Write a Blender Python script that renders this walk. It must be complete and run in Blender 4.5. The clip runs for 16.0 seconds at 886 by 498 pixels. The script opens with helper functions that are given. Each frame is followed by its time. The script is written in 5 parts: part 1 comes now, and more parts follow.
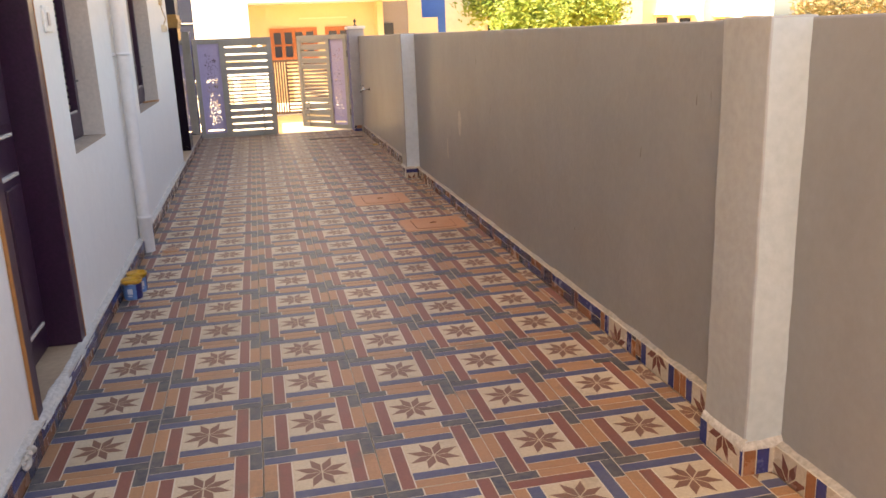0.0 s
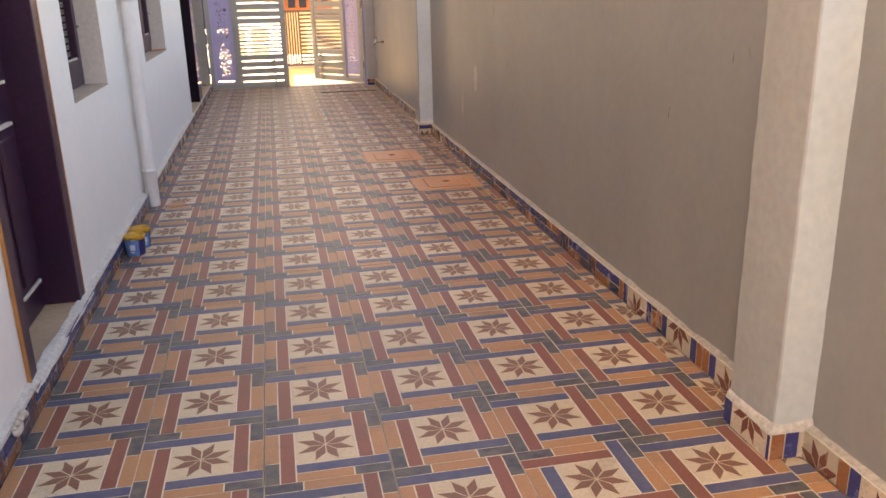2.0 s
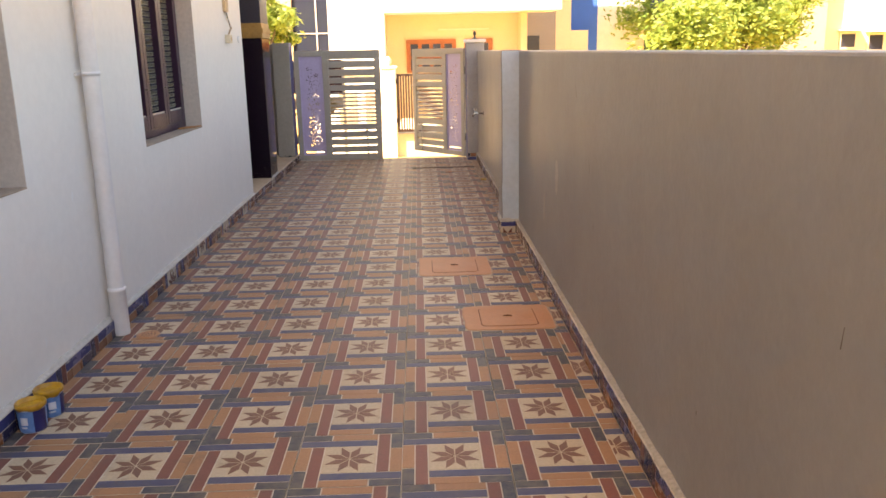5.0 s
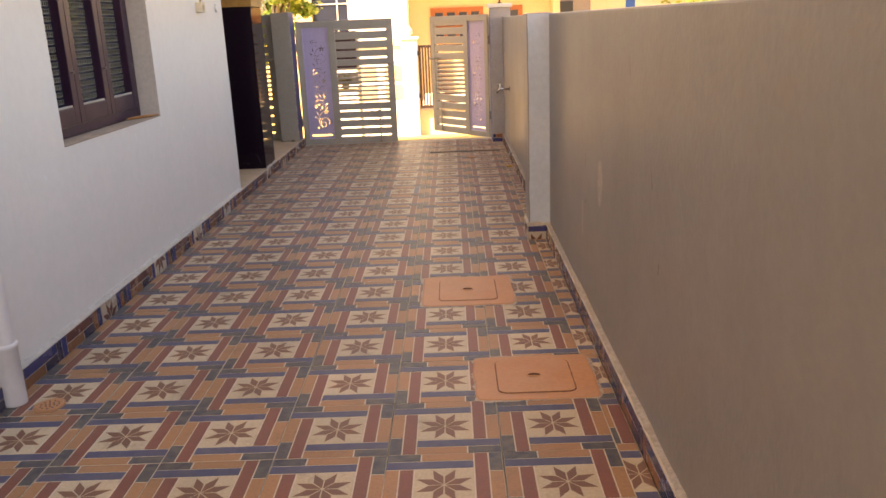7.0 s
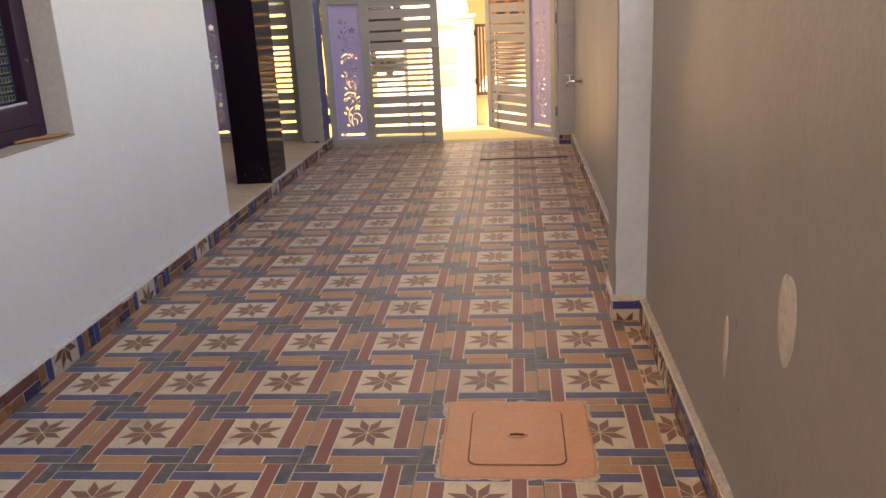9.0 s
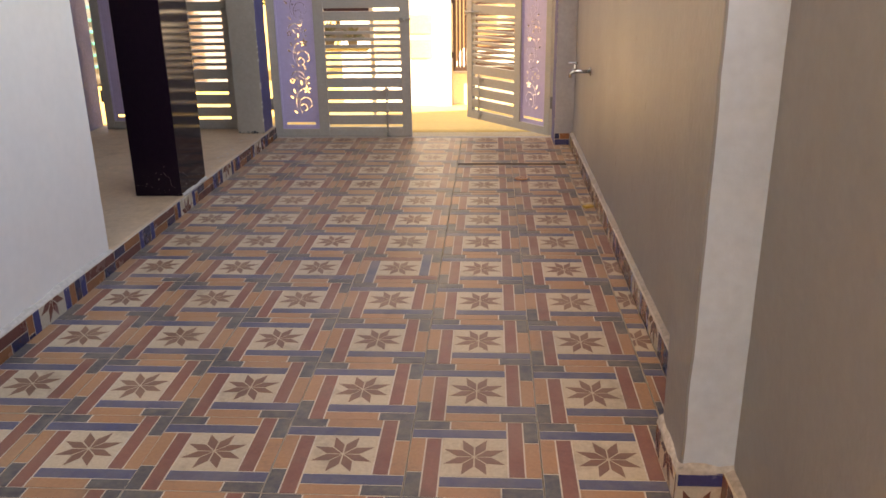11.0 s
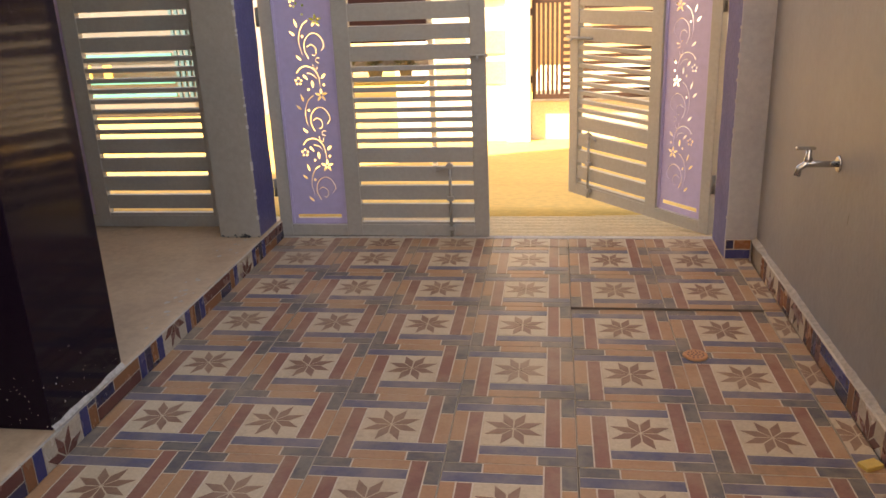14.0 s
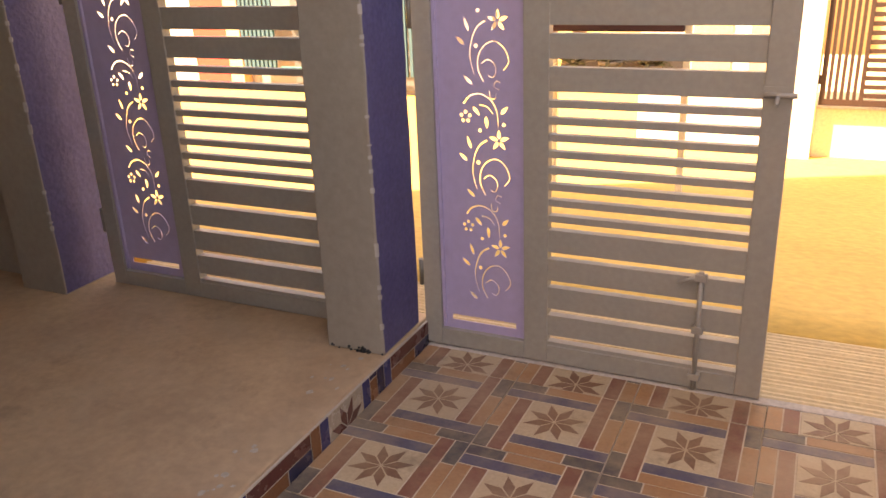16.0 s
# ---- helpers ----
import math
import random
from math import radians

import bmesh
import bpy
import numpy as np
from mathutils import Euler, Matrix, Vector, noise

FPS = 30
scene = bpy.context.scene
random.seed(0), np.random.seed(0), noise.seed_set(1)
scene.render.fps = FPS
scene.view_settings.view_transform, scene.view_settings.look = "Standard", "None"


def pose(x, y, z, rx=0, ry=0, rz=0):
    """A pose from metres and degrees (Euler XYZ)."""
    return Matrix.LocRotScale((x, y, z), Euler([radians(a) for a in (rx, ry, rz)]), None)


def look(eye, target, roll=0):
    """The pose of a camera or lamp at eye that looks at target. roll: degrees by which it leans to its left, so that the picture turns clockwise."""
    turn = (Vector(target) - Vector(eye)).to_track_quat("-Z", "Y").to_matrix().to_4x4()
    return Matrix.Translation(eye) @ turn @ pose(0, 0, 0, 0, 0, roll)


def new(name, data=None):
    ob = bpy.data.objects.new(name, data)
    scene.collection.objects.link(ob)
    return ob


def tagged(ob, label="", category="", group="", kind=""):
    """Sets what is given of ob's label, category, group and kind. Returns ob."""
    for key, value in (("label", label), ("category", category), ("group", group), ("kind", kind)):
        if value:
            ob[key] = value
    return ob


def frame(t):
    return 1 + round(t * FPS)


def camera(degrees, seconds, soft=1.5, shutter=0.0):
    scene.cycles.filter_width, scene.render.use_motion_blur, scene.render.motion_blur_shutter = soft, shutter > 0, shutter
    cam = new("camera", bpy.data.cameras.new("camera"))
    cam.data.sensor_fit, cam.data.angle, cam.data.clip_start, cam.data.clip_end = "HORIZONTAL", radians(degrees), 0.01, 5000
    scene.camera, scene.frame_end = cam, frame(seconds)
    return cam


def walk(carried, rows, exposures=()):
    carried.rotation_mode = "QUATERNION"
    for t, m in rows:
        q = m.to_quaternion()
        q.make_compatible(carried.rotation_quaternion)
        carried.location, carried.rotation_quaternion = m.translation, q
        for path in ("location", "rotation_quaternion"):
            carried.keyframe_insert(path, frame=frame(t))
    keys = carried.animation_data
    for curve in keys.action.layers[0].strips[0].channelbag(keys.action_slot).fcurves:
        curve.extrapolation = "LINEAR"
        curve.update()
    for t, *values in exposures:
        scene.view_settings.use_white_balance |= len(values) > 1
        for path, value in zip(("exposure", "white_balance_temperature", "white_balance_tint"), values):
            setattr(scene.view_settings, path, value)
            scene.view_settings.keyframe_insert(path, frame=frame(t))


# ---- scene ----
cam = camera(57.2, 16.0, soft=1.6)
# time, eye, point looked at, roll
PATH = [
    (0, (-0.497, -0.192, 1.467), (-0.088, 1.697, 0.954), -2.2),
    (0.5, (-0.514, -0.206, 1.467), (-0.123, 1.689, 0.958), -1.7),
    (1, (-0.498, -0.193, 1.474), (-0.123, 1.692, 0.919), -1.2),
    (1.5, (-0.486, -0.138, 1.455), (-0.115, 1.733, 0.853), -0.9),
    (2, (-0.467, -0.019, 1.447), (-0.094, 1.847, 0.832), -1.3),
    (2.5, (-0.407, 0.087, 1.424), (-0.073, 1.95, 0.777), -2.2),
    (3, (-0.278, 0.324, 1.433), (-0.082, 2.212, 0.804), -2.4),
    (3.5, (-0.165, 0.585, 1.421), (0.064, 2.479, 0.82), -0.8),
    (4, (-0.078, 0.926, 1.45), (0.159, 2.829, 0.882), -0.7),
    (4.5, (0.095, 1.224, 1.461), (0.264, 3.153, 0.962), -0.8),
    (4.7, (0.192, 1.376, 1.496), (0.294, 3.316, 1.024), -0.6),
    (6.8, (0.477, 2.733, 1.444), (0.438, 4.658, 0.902), -2.2),
    (7, (0.47, 2.862, 1.454), (0.435, 4.787, 0.914), -2.4),
    (7.5, (0.547, 3.287, 1.438), (0.427, 5.208, 0.895), -3.6),
    (8, (0.611, 3.681, 1.451), (0.409, 5.596, 0.909), -3.4),
    (8.2, (0.597, 3.905, 1.44), (0.415, 5.82, 0.892), -3.5),
    (10.3, (0.506, 5.706, 1.425), (0.298, 7.584, 0.768), -1.9),
    (10.5, (0.497, 5.852, 1.437), (0.308, 7.729, 0.771), -1.4),
    (11, (0.442, 6.292, 1.41), (0.327, 8.175, 0.745), -0.8),
    (11.5, (0.407, 6.686, 1.415), (0.313, 8.569, 0.749), -1.8),
    (12, (0.382, 7.097, 1.428), (0.294, 8.979, 0.757), -1.5),
    (12.5, (0.277, 7.569, 1.401), (0.224, 9.438, 0.692), -2.0),
    (13, (0.23, 7.993, 1.376), (0.138, 9.867, 0.684), -2.5),
    (13.5, (0.217, 8.438, 1.395), (0.051, 10.314, 0.721), -1.8),
    (14, (0.128, 8.91, 1.408), (-0.144, 10.781, 0.757), -2.4),
    (14.5, (0.14, 9.391, 1.397), (-0.246, 11.24, 0.74), -2.0),
    (15, (0.064, 9.82, 1.371), (-0.421, 11.641, 0.701), -1.4),
    (15.5, (-0.034, 10.255, 1.403), (-0.655, 12.025, 0.709), -2.4),
    (16, (-0.16, 10.685, 1.416), (-0.961, 12.377, 0.713), -2.3),
]
walk(cam, [(t, look(e, a, r)) for t, e, a, r in PATH], [(0.0, 2.38, 8250, 15), (3.0, 2.58, 8250, 16), (4.5, 2.38, 8400, 14), (7.0, 2.34, 9500, 19), (10.5, 2.47, 9000, 16), (13.0, 2.58, 9500, 17), (14.5, 2.35, 9900, 19), (16.0, 2.53, 11700, 28)])

# ---------------------------------------------------------------- light
world = bpy.data.worlds.new("world")
scene.world = world
world.use_nodes = True
wn = world.node_tree.nodes
sky = wn.new("ShaderNodeTexSky")
sky.sky_type, sky.sun_disc = "NISHITA", False
sky.sun_elevation, sky.sun_rotation = radians(50), radians(228.6)
sky.dust_density, sky.air_density = 2.5, 1.0
world.node_tree.links.new(sky.outputs[0], wn["Background"].inputs[0])
wn["Background"].inputs[1].default_value = 0.11

sun = new("sun", bpy.data.lights.new("sun", "SUN"))
sun.data.energy, sun.data.angle, sun.data.color = 4.6, radians(0.6), (1.0, 0.93, 0.8)
SUN_DIR = Vector((-0.75 * math.cos(radians(50)), -0.66 * math.cos(radians(50)), math.sin(radians(50))))
sun.matrix_world = look(SUN_DIR * 40, (0, 0, 0))


# ---------------------------------------------------------------- materials
def rgb(c):
    return (c[0], c[1], c[2], 1.0)


def surface(name, base, rough=0.6, other=None, big=1.2, small=40.0, mix=0.5, grain=0.12, bump=0.15, bump_scale=120.0,
            metal=0.0, per_piece=0.0, dust=None, dust_amount=0.0, glare_drift=None, streak=0.0, coat=0.0, spec=0.5, grime=0.0):
    """Paint, plaster, stone, wood: two scales of colour change, fine relief, optional dust and upright streaks."""
    m = bpy.data.materials.new(name)
    m.use_nodes = True
    nt = m.node_tree
    N, L = nt.nodes, nt.links
    bsdf = N["Principled BSDF"]
    geo = N.new("ShaderNodeNewGeometry")
    pos = geo.outputs["Position"]
    n1 = N.new("ShaderNodeTexNoise")
    n1.inputs["Scale"].default_value, n1.inputs["Detail"].default_value, n1.inputs["Roughness"].default_value = big, 6, 0.62
    L.new(pos, n1.inputs["Vector"])
    n2 = N.new("ShaderNodeTexNoise")
    n2.inputs["Scale"].default_value, n2.inputs["Detail"].default_value = small, 4
    L.new(pos, n2.inputs["Vector"])
    ramp = N.new("ShaderNodeMapRange")
    ramp.inputs[1].default_value, ramp.inputs[2].default_value = 0.35, 0.68
    L.new(n1.outputs["Fac"], ramp.inputs[0])
    c1 = N.new("ShaderNodeMix")
    c1.data_type = "RGBA"
    other = other or tuple(v * 0.8 for v in base)
    c1.inputs[6].default_value, c1.inputs[7].default_value = rgb(base), rgb(other)
    amount = N.new("ShaderNodeMath")
    amount.operation = "MULTIPLY"
    amount.inputs[1].default_value = mix
    L.new(ramp.outputs[0], amount.inputs[0])
    L.new(amount.outputs[0], c1.inputs[0])
    last = c1.outputs[2]
    hsv = N.new("ShaderNodeHueSaturation")
    L.new(last, hsv.inputs["Color"])
    v = N.new("ShaderNodeMapRange")
    v.inputs[1].default_value, v.inputs[2].default_value = 0.3, 0.7
    v.inputs[3].default_value, v.inputs[4].default_value = 1 - grain, 1 + grain
    L.new(n2.outputs["Fac"], v.inputs[0])
    value = v.outputs[0]
    if per_piece:
        info = N.new("ShaderNodeObjectInfo")
        pp = N.new("ShaderNodeMapRange")
        pp.inputs[3].default_value, pp.inputs[4].default_value = 1 - per_piece, 1 + per_piece
        L.new(info.outputs["Random"], pp.inputs[0])
        mu = N.new("ShaderNodeMath")
        mu.operation = "MULTIPLY"
        L.new(value, mu.inputs[0])
        L.new(pp.outputs[0], mu.inputs[1])
        value = mu.outputs[0]
    if streak:
        mp = N.new("ShaderNodeMapping")
        mp.inputs["Scale"].default_value = (4.5, 4.5, 0.5)
        L.new(pos, mp.inputs["Vector"])
        n4 = N.new("ShaderNodeTexNoise")
        n4.inputs["Scale"].default_value, n4.inputs["Detail"].default_value = 1.0, 5
        L.new(mp.outputs[0], n4.inputs["Vector"])
        st = N.new("ShaderNodeMapRange")
        st.inputs[1].default_value, st.inputs[2].default_value = 0.35, 0.7
        st.inputs[3].default_value, st.inputs[4].default_value = 1 + streak * 0.5, 1 - streak
        L.new(n4.outputs["Fac"], st.inputs[0])
        mu = N.new("ShaderNodeMath")
        mu.operation = "MULTIPLY"
        L.new(value, mu.inputs[0])
        L.new(st.outputs[0], mu.inputs[1])
        value = mu.outputs[0]
    L.new(value, hsv.inputs["Value"])
    last = hsv.outputs["Color"]
    if dust:
        n3 = N.new("ShaderNodeTexNoise")
        n3.inputs["Scale"].default_value, n3.inputs["Detail"].default_value, n3.inputs["Roughness"].default_value = 3.3, 8, 0.7
        L.new(pos, n3.inputs["Vector"])
        dr = N.new("ShaderNodeMapRange")
        dr.inputs[1].default_value, dr.inputs[2].default_value = 0.42, 0.72
        dr.inputs[3].default_value, dr.inputs[4].default_value = dust_amount * 0.15, dust_amount
        L.new(n3.outputs["Fac"], dr.inputs[0])
        c3 = N.new("ShaderNodeMix")
        c3.data_type = "RGBA"
        c3.inputs[7].default_value = rgb(dust)
        fac = dr.outputs[0]
        if glare_drift:
            # road dust blown in through the gate, thinning along the passage; also painted glare
            sx = N.new("ShaderNodeSeparateXYZ")
            L.new(pos, sx.inputs[0])
            dy = N.new("ShaderNodeMapRange")
            dy.inputs[1].default_value, dy.inputs[2].default_value = glare_drift[0], glare_drift[1]
            dy.inputs[3].default_value, dy.inputs[4].default_value = glare_drift[2], glare_drift[3]
            L.new(sx.outputs[1], dy.inputs[0])
            dm = N.new("ShaderNodeMath")
            dm.operation, dm.use_clamp = "MULTIPLY", True
            L.new(fac, dm.inputs[0])
            L.new(dy.outputs[0], dm.inputs[1])
            fac = dm.outputs[0]
        L.new(fac, c3.inputs[0])
        L.new(last, c3.inputs[6])
        last = c3.outputs[2]
    if grime:
        # trodden-in dark dirt in ragged spots
        n5 = N.new("ShaderNodeTexNoise")
        n5.inputs["Scale"].default_value, n5.inputs["Detail"].default_value, n5.inputs["Roughness"].default_value = 4.6, 9, 0.75
        off = N.new("ShaderNodeVectorMath")
        off.inputs[1].default_value = (17.3, 4.1, 2.2)
        L.new(pos, off.inputs[0])
        L.new(off.outputs[0], n5.inputs["Vector"])
        gr = N.new("ShaderNodeMapRange")
        gr.inputs[1].default_value, gr.inputs[2].default_value = 0.55, 0.74
        gr.inputs[3].default_value, gr.inputs[4].default_value = 0.0, grime
        L.new(n5.outputs["Fac"], gr.inputs[0])
        c5 = N.new("ShaderNodeMix")
        c5.data_type = "RGBA"
        c5.inputs[7].default_value = (0.10, 0.075, 0.05, 1.0)
        L.new(gr.outputs[0], c5.inputs[0])
        L.new(last, c5.inputs[6])
        last = c5.outputs[2]
    L.new(last, bsdf.inputs["Base Color"])
    rr = N.new("ShaderNodeMapRange")
    rr.inputs[3].default_value, rr.inputs[4].default_value = max(0.03, rough - 0.1), min(1, rough + 0.12)
    L.new(n1.outputs["Fac"], rr.inputs[0])
    L.new(rr.outputs[0], bsdf.inputs["Roughness"])
    bsdf.inputs["Metallic"].default_value = metal
    bsdf.inputs["Specular IOR Level"].default_value = spec
    bsdf.inputs["Coat Weight"].default_value = coat
    if bump:
        nb = N.new("ShaderNodeTexNoise")
        nb.inputs["Scale"].default_value, nb.inputs["Detail"].default_value = bump_scale, 5
        L.new(pos, nb.inputs["Vector"])
        b = N.new("ShaderNodeBump")
        b.inputs["Strength"].default_value, b.inputs["Distance"].default_value = bump, 0.004
        L.new(nb.outputs["Fac"], b.inputs["Height"])
        L.new(b.outputs[0], bsdf.inputs["Normal"])
    return m


DUST = (0.37, 0.295, 0.22)
# floor pales towards the gate: road dust, plus gate glare put into the colour
ROAD_DUST_GLARE = (0.45, 0.325, 0.205)
TILE = dict(rough=0.46, spec=0.33, grime=0.6, small=90, grain=0.10, bump=0.04, bump_scale=160, per_piece=0.08, dust=ROAD_DUST_GLARE, dust_amount=0.42, glare_drift=(7.0, 13.0, 0.12, 1.7))
M_GROUT = surface("tile_line", (0.56, 0.46, 0.35), **{**TILE, "rough": 0.6})
M_CREAM = surface("tile_cream", (0.47, 0.365, 0.245), other=(0.41, 0.308, 0.20), big=6, **TILE)
M_PETAL = surface("tile_petal", (0.16, 0.068, 0.040), other=(0.20, 0.088, 0.052), big=9, **TILE)
M_RED = surface("tile_red", (0.18, 0.058, 0.038), other=(0.23, 0.083, 0.055), big=9, **TILE)
M_ORANGE = surface("tile_orange", (0.325, 0.155, 0.070), other=(0.37, 0.187, 0.090), big=9, **TILE)
M_BLUE = surface("tile_blue", (0.046, 0.049, 0.105), other=(0.10, 0.095, 0.125), mix=0.8, big=16, **TILE)
M_NAVY = surface("tile_slate", (0.036, 0.036, 0.050), other=(0.15, 0.125, 0.095), mix=0.75, big=20, **TILE)
TILE_MATS = [M_GROUT, M_CREAM, M_PETAL, M_RED, M_ORANGE, M_BLUE, M_NAVY]
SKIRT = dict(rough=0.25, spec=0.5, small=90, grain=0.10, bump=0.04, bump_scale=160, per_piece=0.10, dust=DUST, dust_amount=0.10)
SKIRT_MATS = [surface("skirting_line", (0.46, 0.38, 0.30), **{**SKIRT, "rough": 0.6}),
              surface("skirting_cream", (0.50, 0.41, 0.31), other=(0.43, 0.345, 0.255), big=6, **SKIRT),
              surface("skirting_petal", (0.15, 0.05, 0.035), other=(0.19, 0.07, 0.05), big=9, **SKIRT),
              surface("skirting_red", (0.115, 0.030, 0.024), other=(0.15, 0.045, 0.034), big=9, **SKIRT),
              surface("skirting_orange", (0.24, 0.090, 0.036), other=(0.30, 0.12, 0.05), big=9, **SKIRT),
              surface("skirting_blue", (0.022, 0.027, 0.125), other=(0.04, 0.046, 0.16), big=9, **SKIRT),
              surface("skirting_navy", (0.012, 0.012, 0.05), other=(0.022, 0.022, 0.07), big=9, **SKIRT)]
M_MORTAR = surface("mortar", (0.27, 0.20, 0.14), rough=0.9, other=(0.34, 0.26, 0.18), big=5, bump=0.5)
M_FILLET = surface("wall_fillet", (0.35, 0.305, 0.255), rough=0.9, spec=0.2, other=(0.26, 0.22, 0.18), big=8, small=60, grain=0.2, bump=0.8, bump_scale=60)
M_FILLET_W = surface("white_fillet", (0.52, 0.47, 0.415), rough=0.9, spec=0.2, other=(0.36, 0.31, 0.265), big=8, small=60, grain=0.15, bump=0.8, bump_scale=60)
M_CEMENT = surface("cement_fillet", (0.46, 0.41, 0.35), rough=0.9, spec=0.2, other=(0.34, 0.29, 0.24), big=8, small=60, grain=0.2, bump=0.8, bump_scale=60)
M_WALL_R = surface("greige_plaster", (0.259, 0.241, 0.229), rough=0.45, spec=0.55, other=(0.218, 0.199, 0.186), mix=0.7, big=0.9, small=25, grain=0.04, bump=0.3, bump_scale=45, streak=0.035)
# pale pier ends, with skylight added into their colour; sides kept darker
M_PIER_SKYLIT = surface("skylit_pier_plaster", (0.54, 0.58, 0.615), rough=0.7, spec=0.25, other=(0.46, 0.495, 0.525), big=3, small=30, grain=0.05, bump=0.3, bump_scale=50, streak=0.06)
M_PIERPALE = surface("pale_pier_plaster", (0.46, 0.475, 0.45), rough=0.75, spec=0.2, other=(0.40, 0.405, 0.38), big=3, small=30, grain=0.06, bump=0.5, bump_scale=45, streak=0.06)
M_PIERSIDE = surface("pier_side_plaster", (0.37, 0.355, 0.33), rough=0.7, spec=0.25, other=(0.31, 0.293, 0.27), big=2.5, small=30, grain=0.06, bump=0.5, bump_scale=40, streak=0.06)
M_WALL_L = surface("white_plaster", (0.77, 0.727, 0.668), rough=0.75, spec=0.25, other=(0.71, 0.665, 0.63), big=0.8, small=22, grain=0.02, bump=0.2, bump_scale=40, streak=0.012)
M_SILL = surface("bare_sill", (0.40, 0.30, 0.225), rough=0.85, spec=0.2, other=(0.29, 0.21, 0.155), big=6, small=40, grain=0.12, bump=0.4, bump_scale=60)
M_REVEAL = surface("reveal_plaster", (0.58, 0.50, 0.435), rough=0.85, spec=0.2, other=(0.50, 0.425, 0.365), big=3, small=40, grain=0.08, bump=0.35, bump_scale=60)
M_PATCH = surface("pale_patch", (0.46, 0.42, 0.385), rough=0.9, other=(0.36, 0.315, 0.275), big=12, bump=0.4)
M_PORCH = surface("porch_cement", (0.55, 0.375, 0.225), rough=0.55, other=(0.36, 0.23, 0.14), mix=0.9, big=1.1, small=35, grain=0.10, bump=0.3, bump_scale=70, dust=(0.50, 0.38, 0.26), dust_amount=0.35, grime=0.4)
M_WOOD = surface("maroon_wood", (0.040, 0.011, 0.033), rough=0.36, spec=0.5, other=(0.024, 0.008, 0.022), big=7, small=70, grain=0.25, bump=0.15, bump_scale=200)
M_RAW = surface("raw_wood_edge", (0.40, 0.17, 0.05), rough=0.6, other=(0.28, 0.11, 0.035), big=10)
M_PVC = surface("grey_white_pvc", (0.72, 0.69, 0.67), rough=0.42, other=(0.66, 0.62, 0.59), big=4, grain=0.03, bump=0.05, dust=DUST, dust_amount=0.2)
M_PLASTIC = surface("white_plastic", (0.72, 0.70, 0.66), rough=0.4, bump=0)
M_GRANITE = surface("black_granite", (0.010, 0.004, 0.010), rough=0.0, spec=0.17, other=(0.015, 0.007, 0.013), big=30, small=300, grain=0.5, bump=0.0)
M_GOLD = surface("ochre_paint", (0.38, 0.21, 0.055), rough=0.5, other=(0.26, 0.13, 0.03), big=8)
M_NAVYP = surface("dark_navy_paint", (0.02, 0.018, 0.035), rough=0.5)
M_GATE = surface("grey_gate_enamel", (0.35, 0.325, 0.285), rough=0.40, other=(0.31, 0.285, 0.245), big=5, small=50, grain=0.06, bump=0.08, bump_scale=150, dust=DUST, dust_amount=0.12)
M_VIOLET = surface("violet_enamel", (0.465, 0.395, 0.59), rough=0.38, other=(0.41, 0.345, 0.53), big=4, small=30, grain=0.05, bump=0.08, dust=(0.4, 0.34, 0.4), dust_amount=0.12)
M_POSTGREY = surface("grey_pillar_paint", (0.33, 0.29, 0.245), rough=0.7, other=(0.29, 0.25, 0.205), big=2, small=40, grain=0.06, bump=0.35, bump_scale=60, streak=0.05)
M_POSTPALE = surface("pale_pillar_paint", (0.42, 0.395, 0.385), rough=0.7, other=(0.34, 0.31, 0.31), mix=0.8, big=3, small=40, grain=0.06, bump=0.35, bump_scale=60, streak=0.06)
M_POSTBLUE = surface("blue_textured_paint", (0.085, 0.078, 0.185), rough=0.6, other=(0.06, 0.052, 0.14), big=6, small=60, grain=0.16, bump=0.9, bump_scale=45)
M_CHROME = surface("chrome", (0.55, 0.54, 0.52), rough=0.22, metal=1.0, bump=0)
M_STEEL = surface("painted_steel", (0.17, 0.16, 0.14), rough=0.45, metal=0.2, bump=0.1)
M_STEP = surface("step_edge", (0.12, 0.085, 0.062), rough=0.8)
M_DARK = surface("dark_metal", (0.03, 0.03, 0.032), rough=0.5, bump=0.1)
M_SMEAR = surface("cement_smear", (0.42, 0.33, 0.25), rough=0.9, other=(0.27, 0.21, 0.17), mix=0.9, big=18, small=70, grain=0.2, bump=0.4)
M_LID = surface("terracotta_lid", (0.47, 0.195, 0.075), rough=0.5, other=(0.41, 0.165, 0.065), big=5, small=60, grain=0.08, bump=0.15, dust=DUST, dust_amount=0.2)
M_LIDJOINT = surface("lid_joint", (0.13, 0.045, 0.02), rough=0.9)
M_SCRAP = surface("scrap_wood", (0.55, 0.36, 0.09), rough=0.7)
M_BUCKET_W = surface("bucket_white", (0.62, 0.62, 0.66), rough=0.35, bump=0)
M_BUCKET_B = surface("bucket_blue", (0.10, 0.22, 0.50), rough=0.35, other=(0.16, 0.34, 0.58), big=20, bump=0)
M_BUCKET_V = surface("bucket_indigo", (0.025, 0.022, 0.13), rough=0.35, bump=0)
M_PAINT_Y = surface("yellow_paint_spill", (0.58, 0.31, 0.015), rough=0.35, other=(0.26, 0.10, 0.015), mix=0.9, big=22, bump=0.3)
M_DIRT = surface("dry_earth", (0.63, 0.40, 0.115), rough=0.95, other=(0.52, 0.32, 0.085), big=0.8, small=18, grain=0.12, bump=0.6, bump_scale=14)
M_RAMP = surface("ribbed_concrete", (0.62, 0.50, 0.32), rough=0.9, other=(0.50, 0.39, 0.23), big=3, small=50, grain=0.12, bump=0.4)
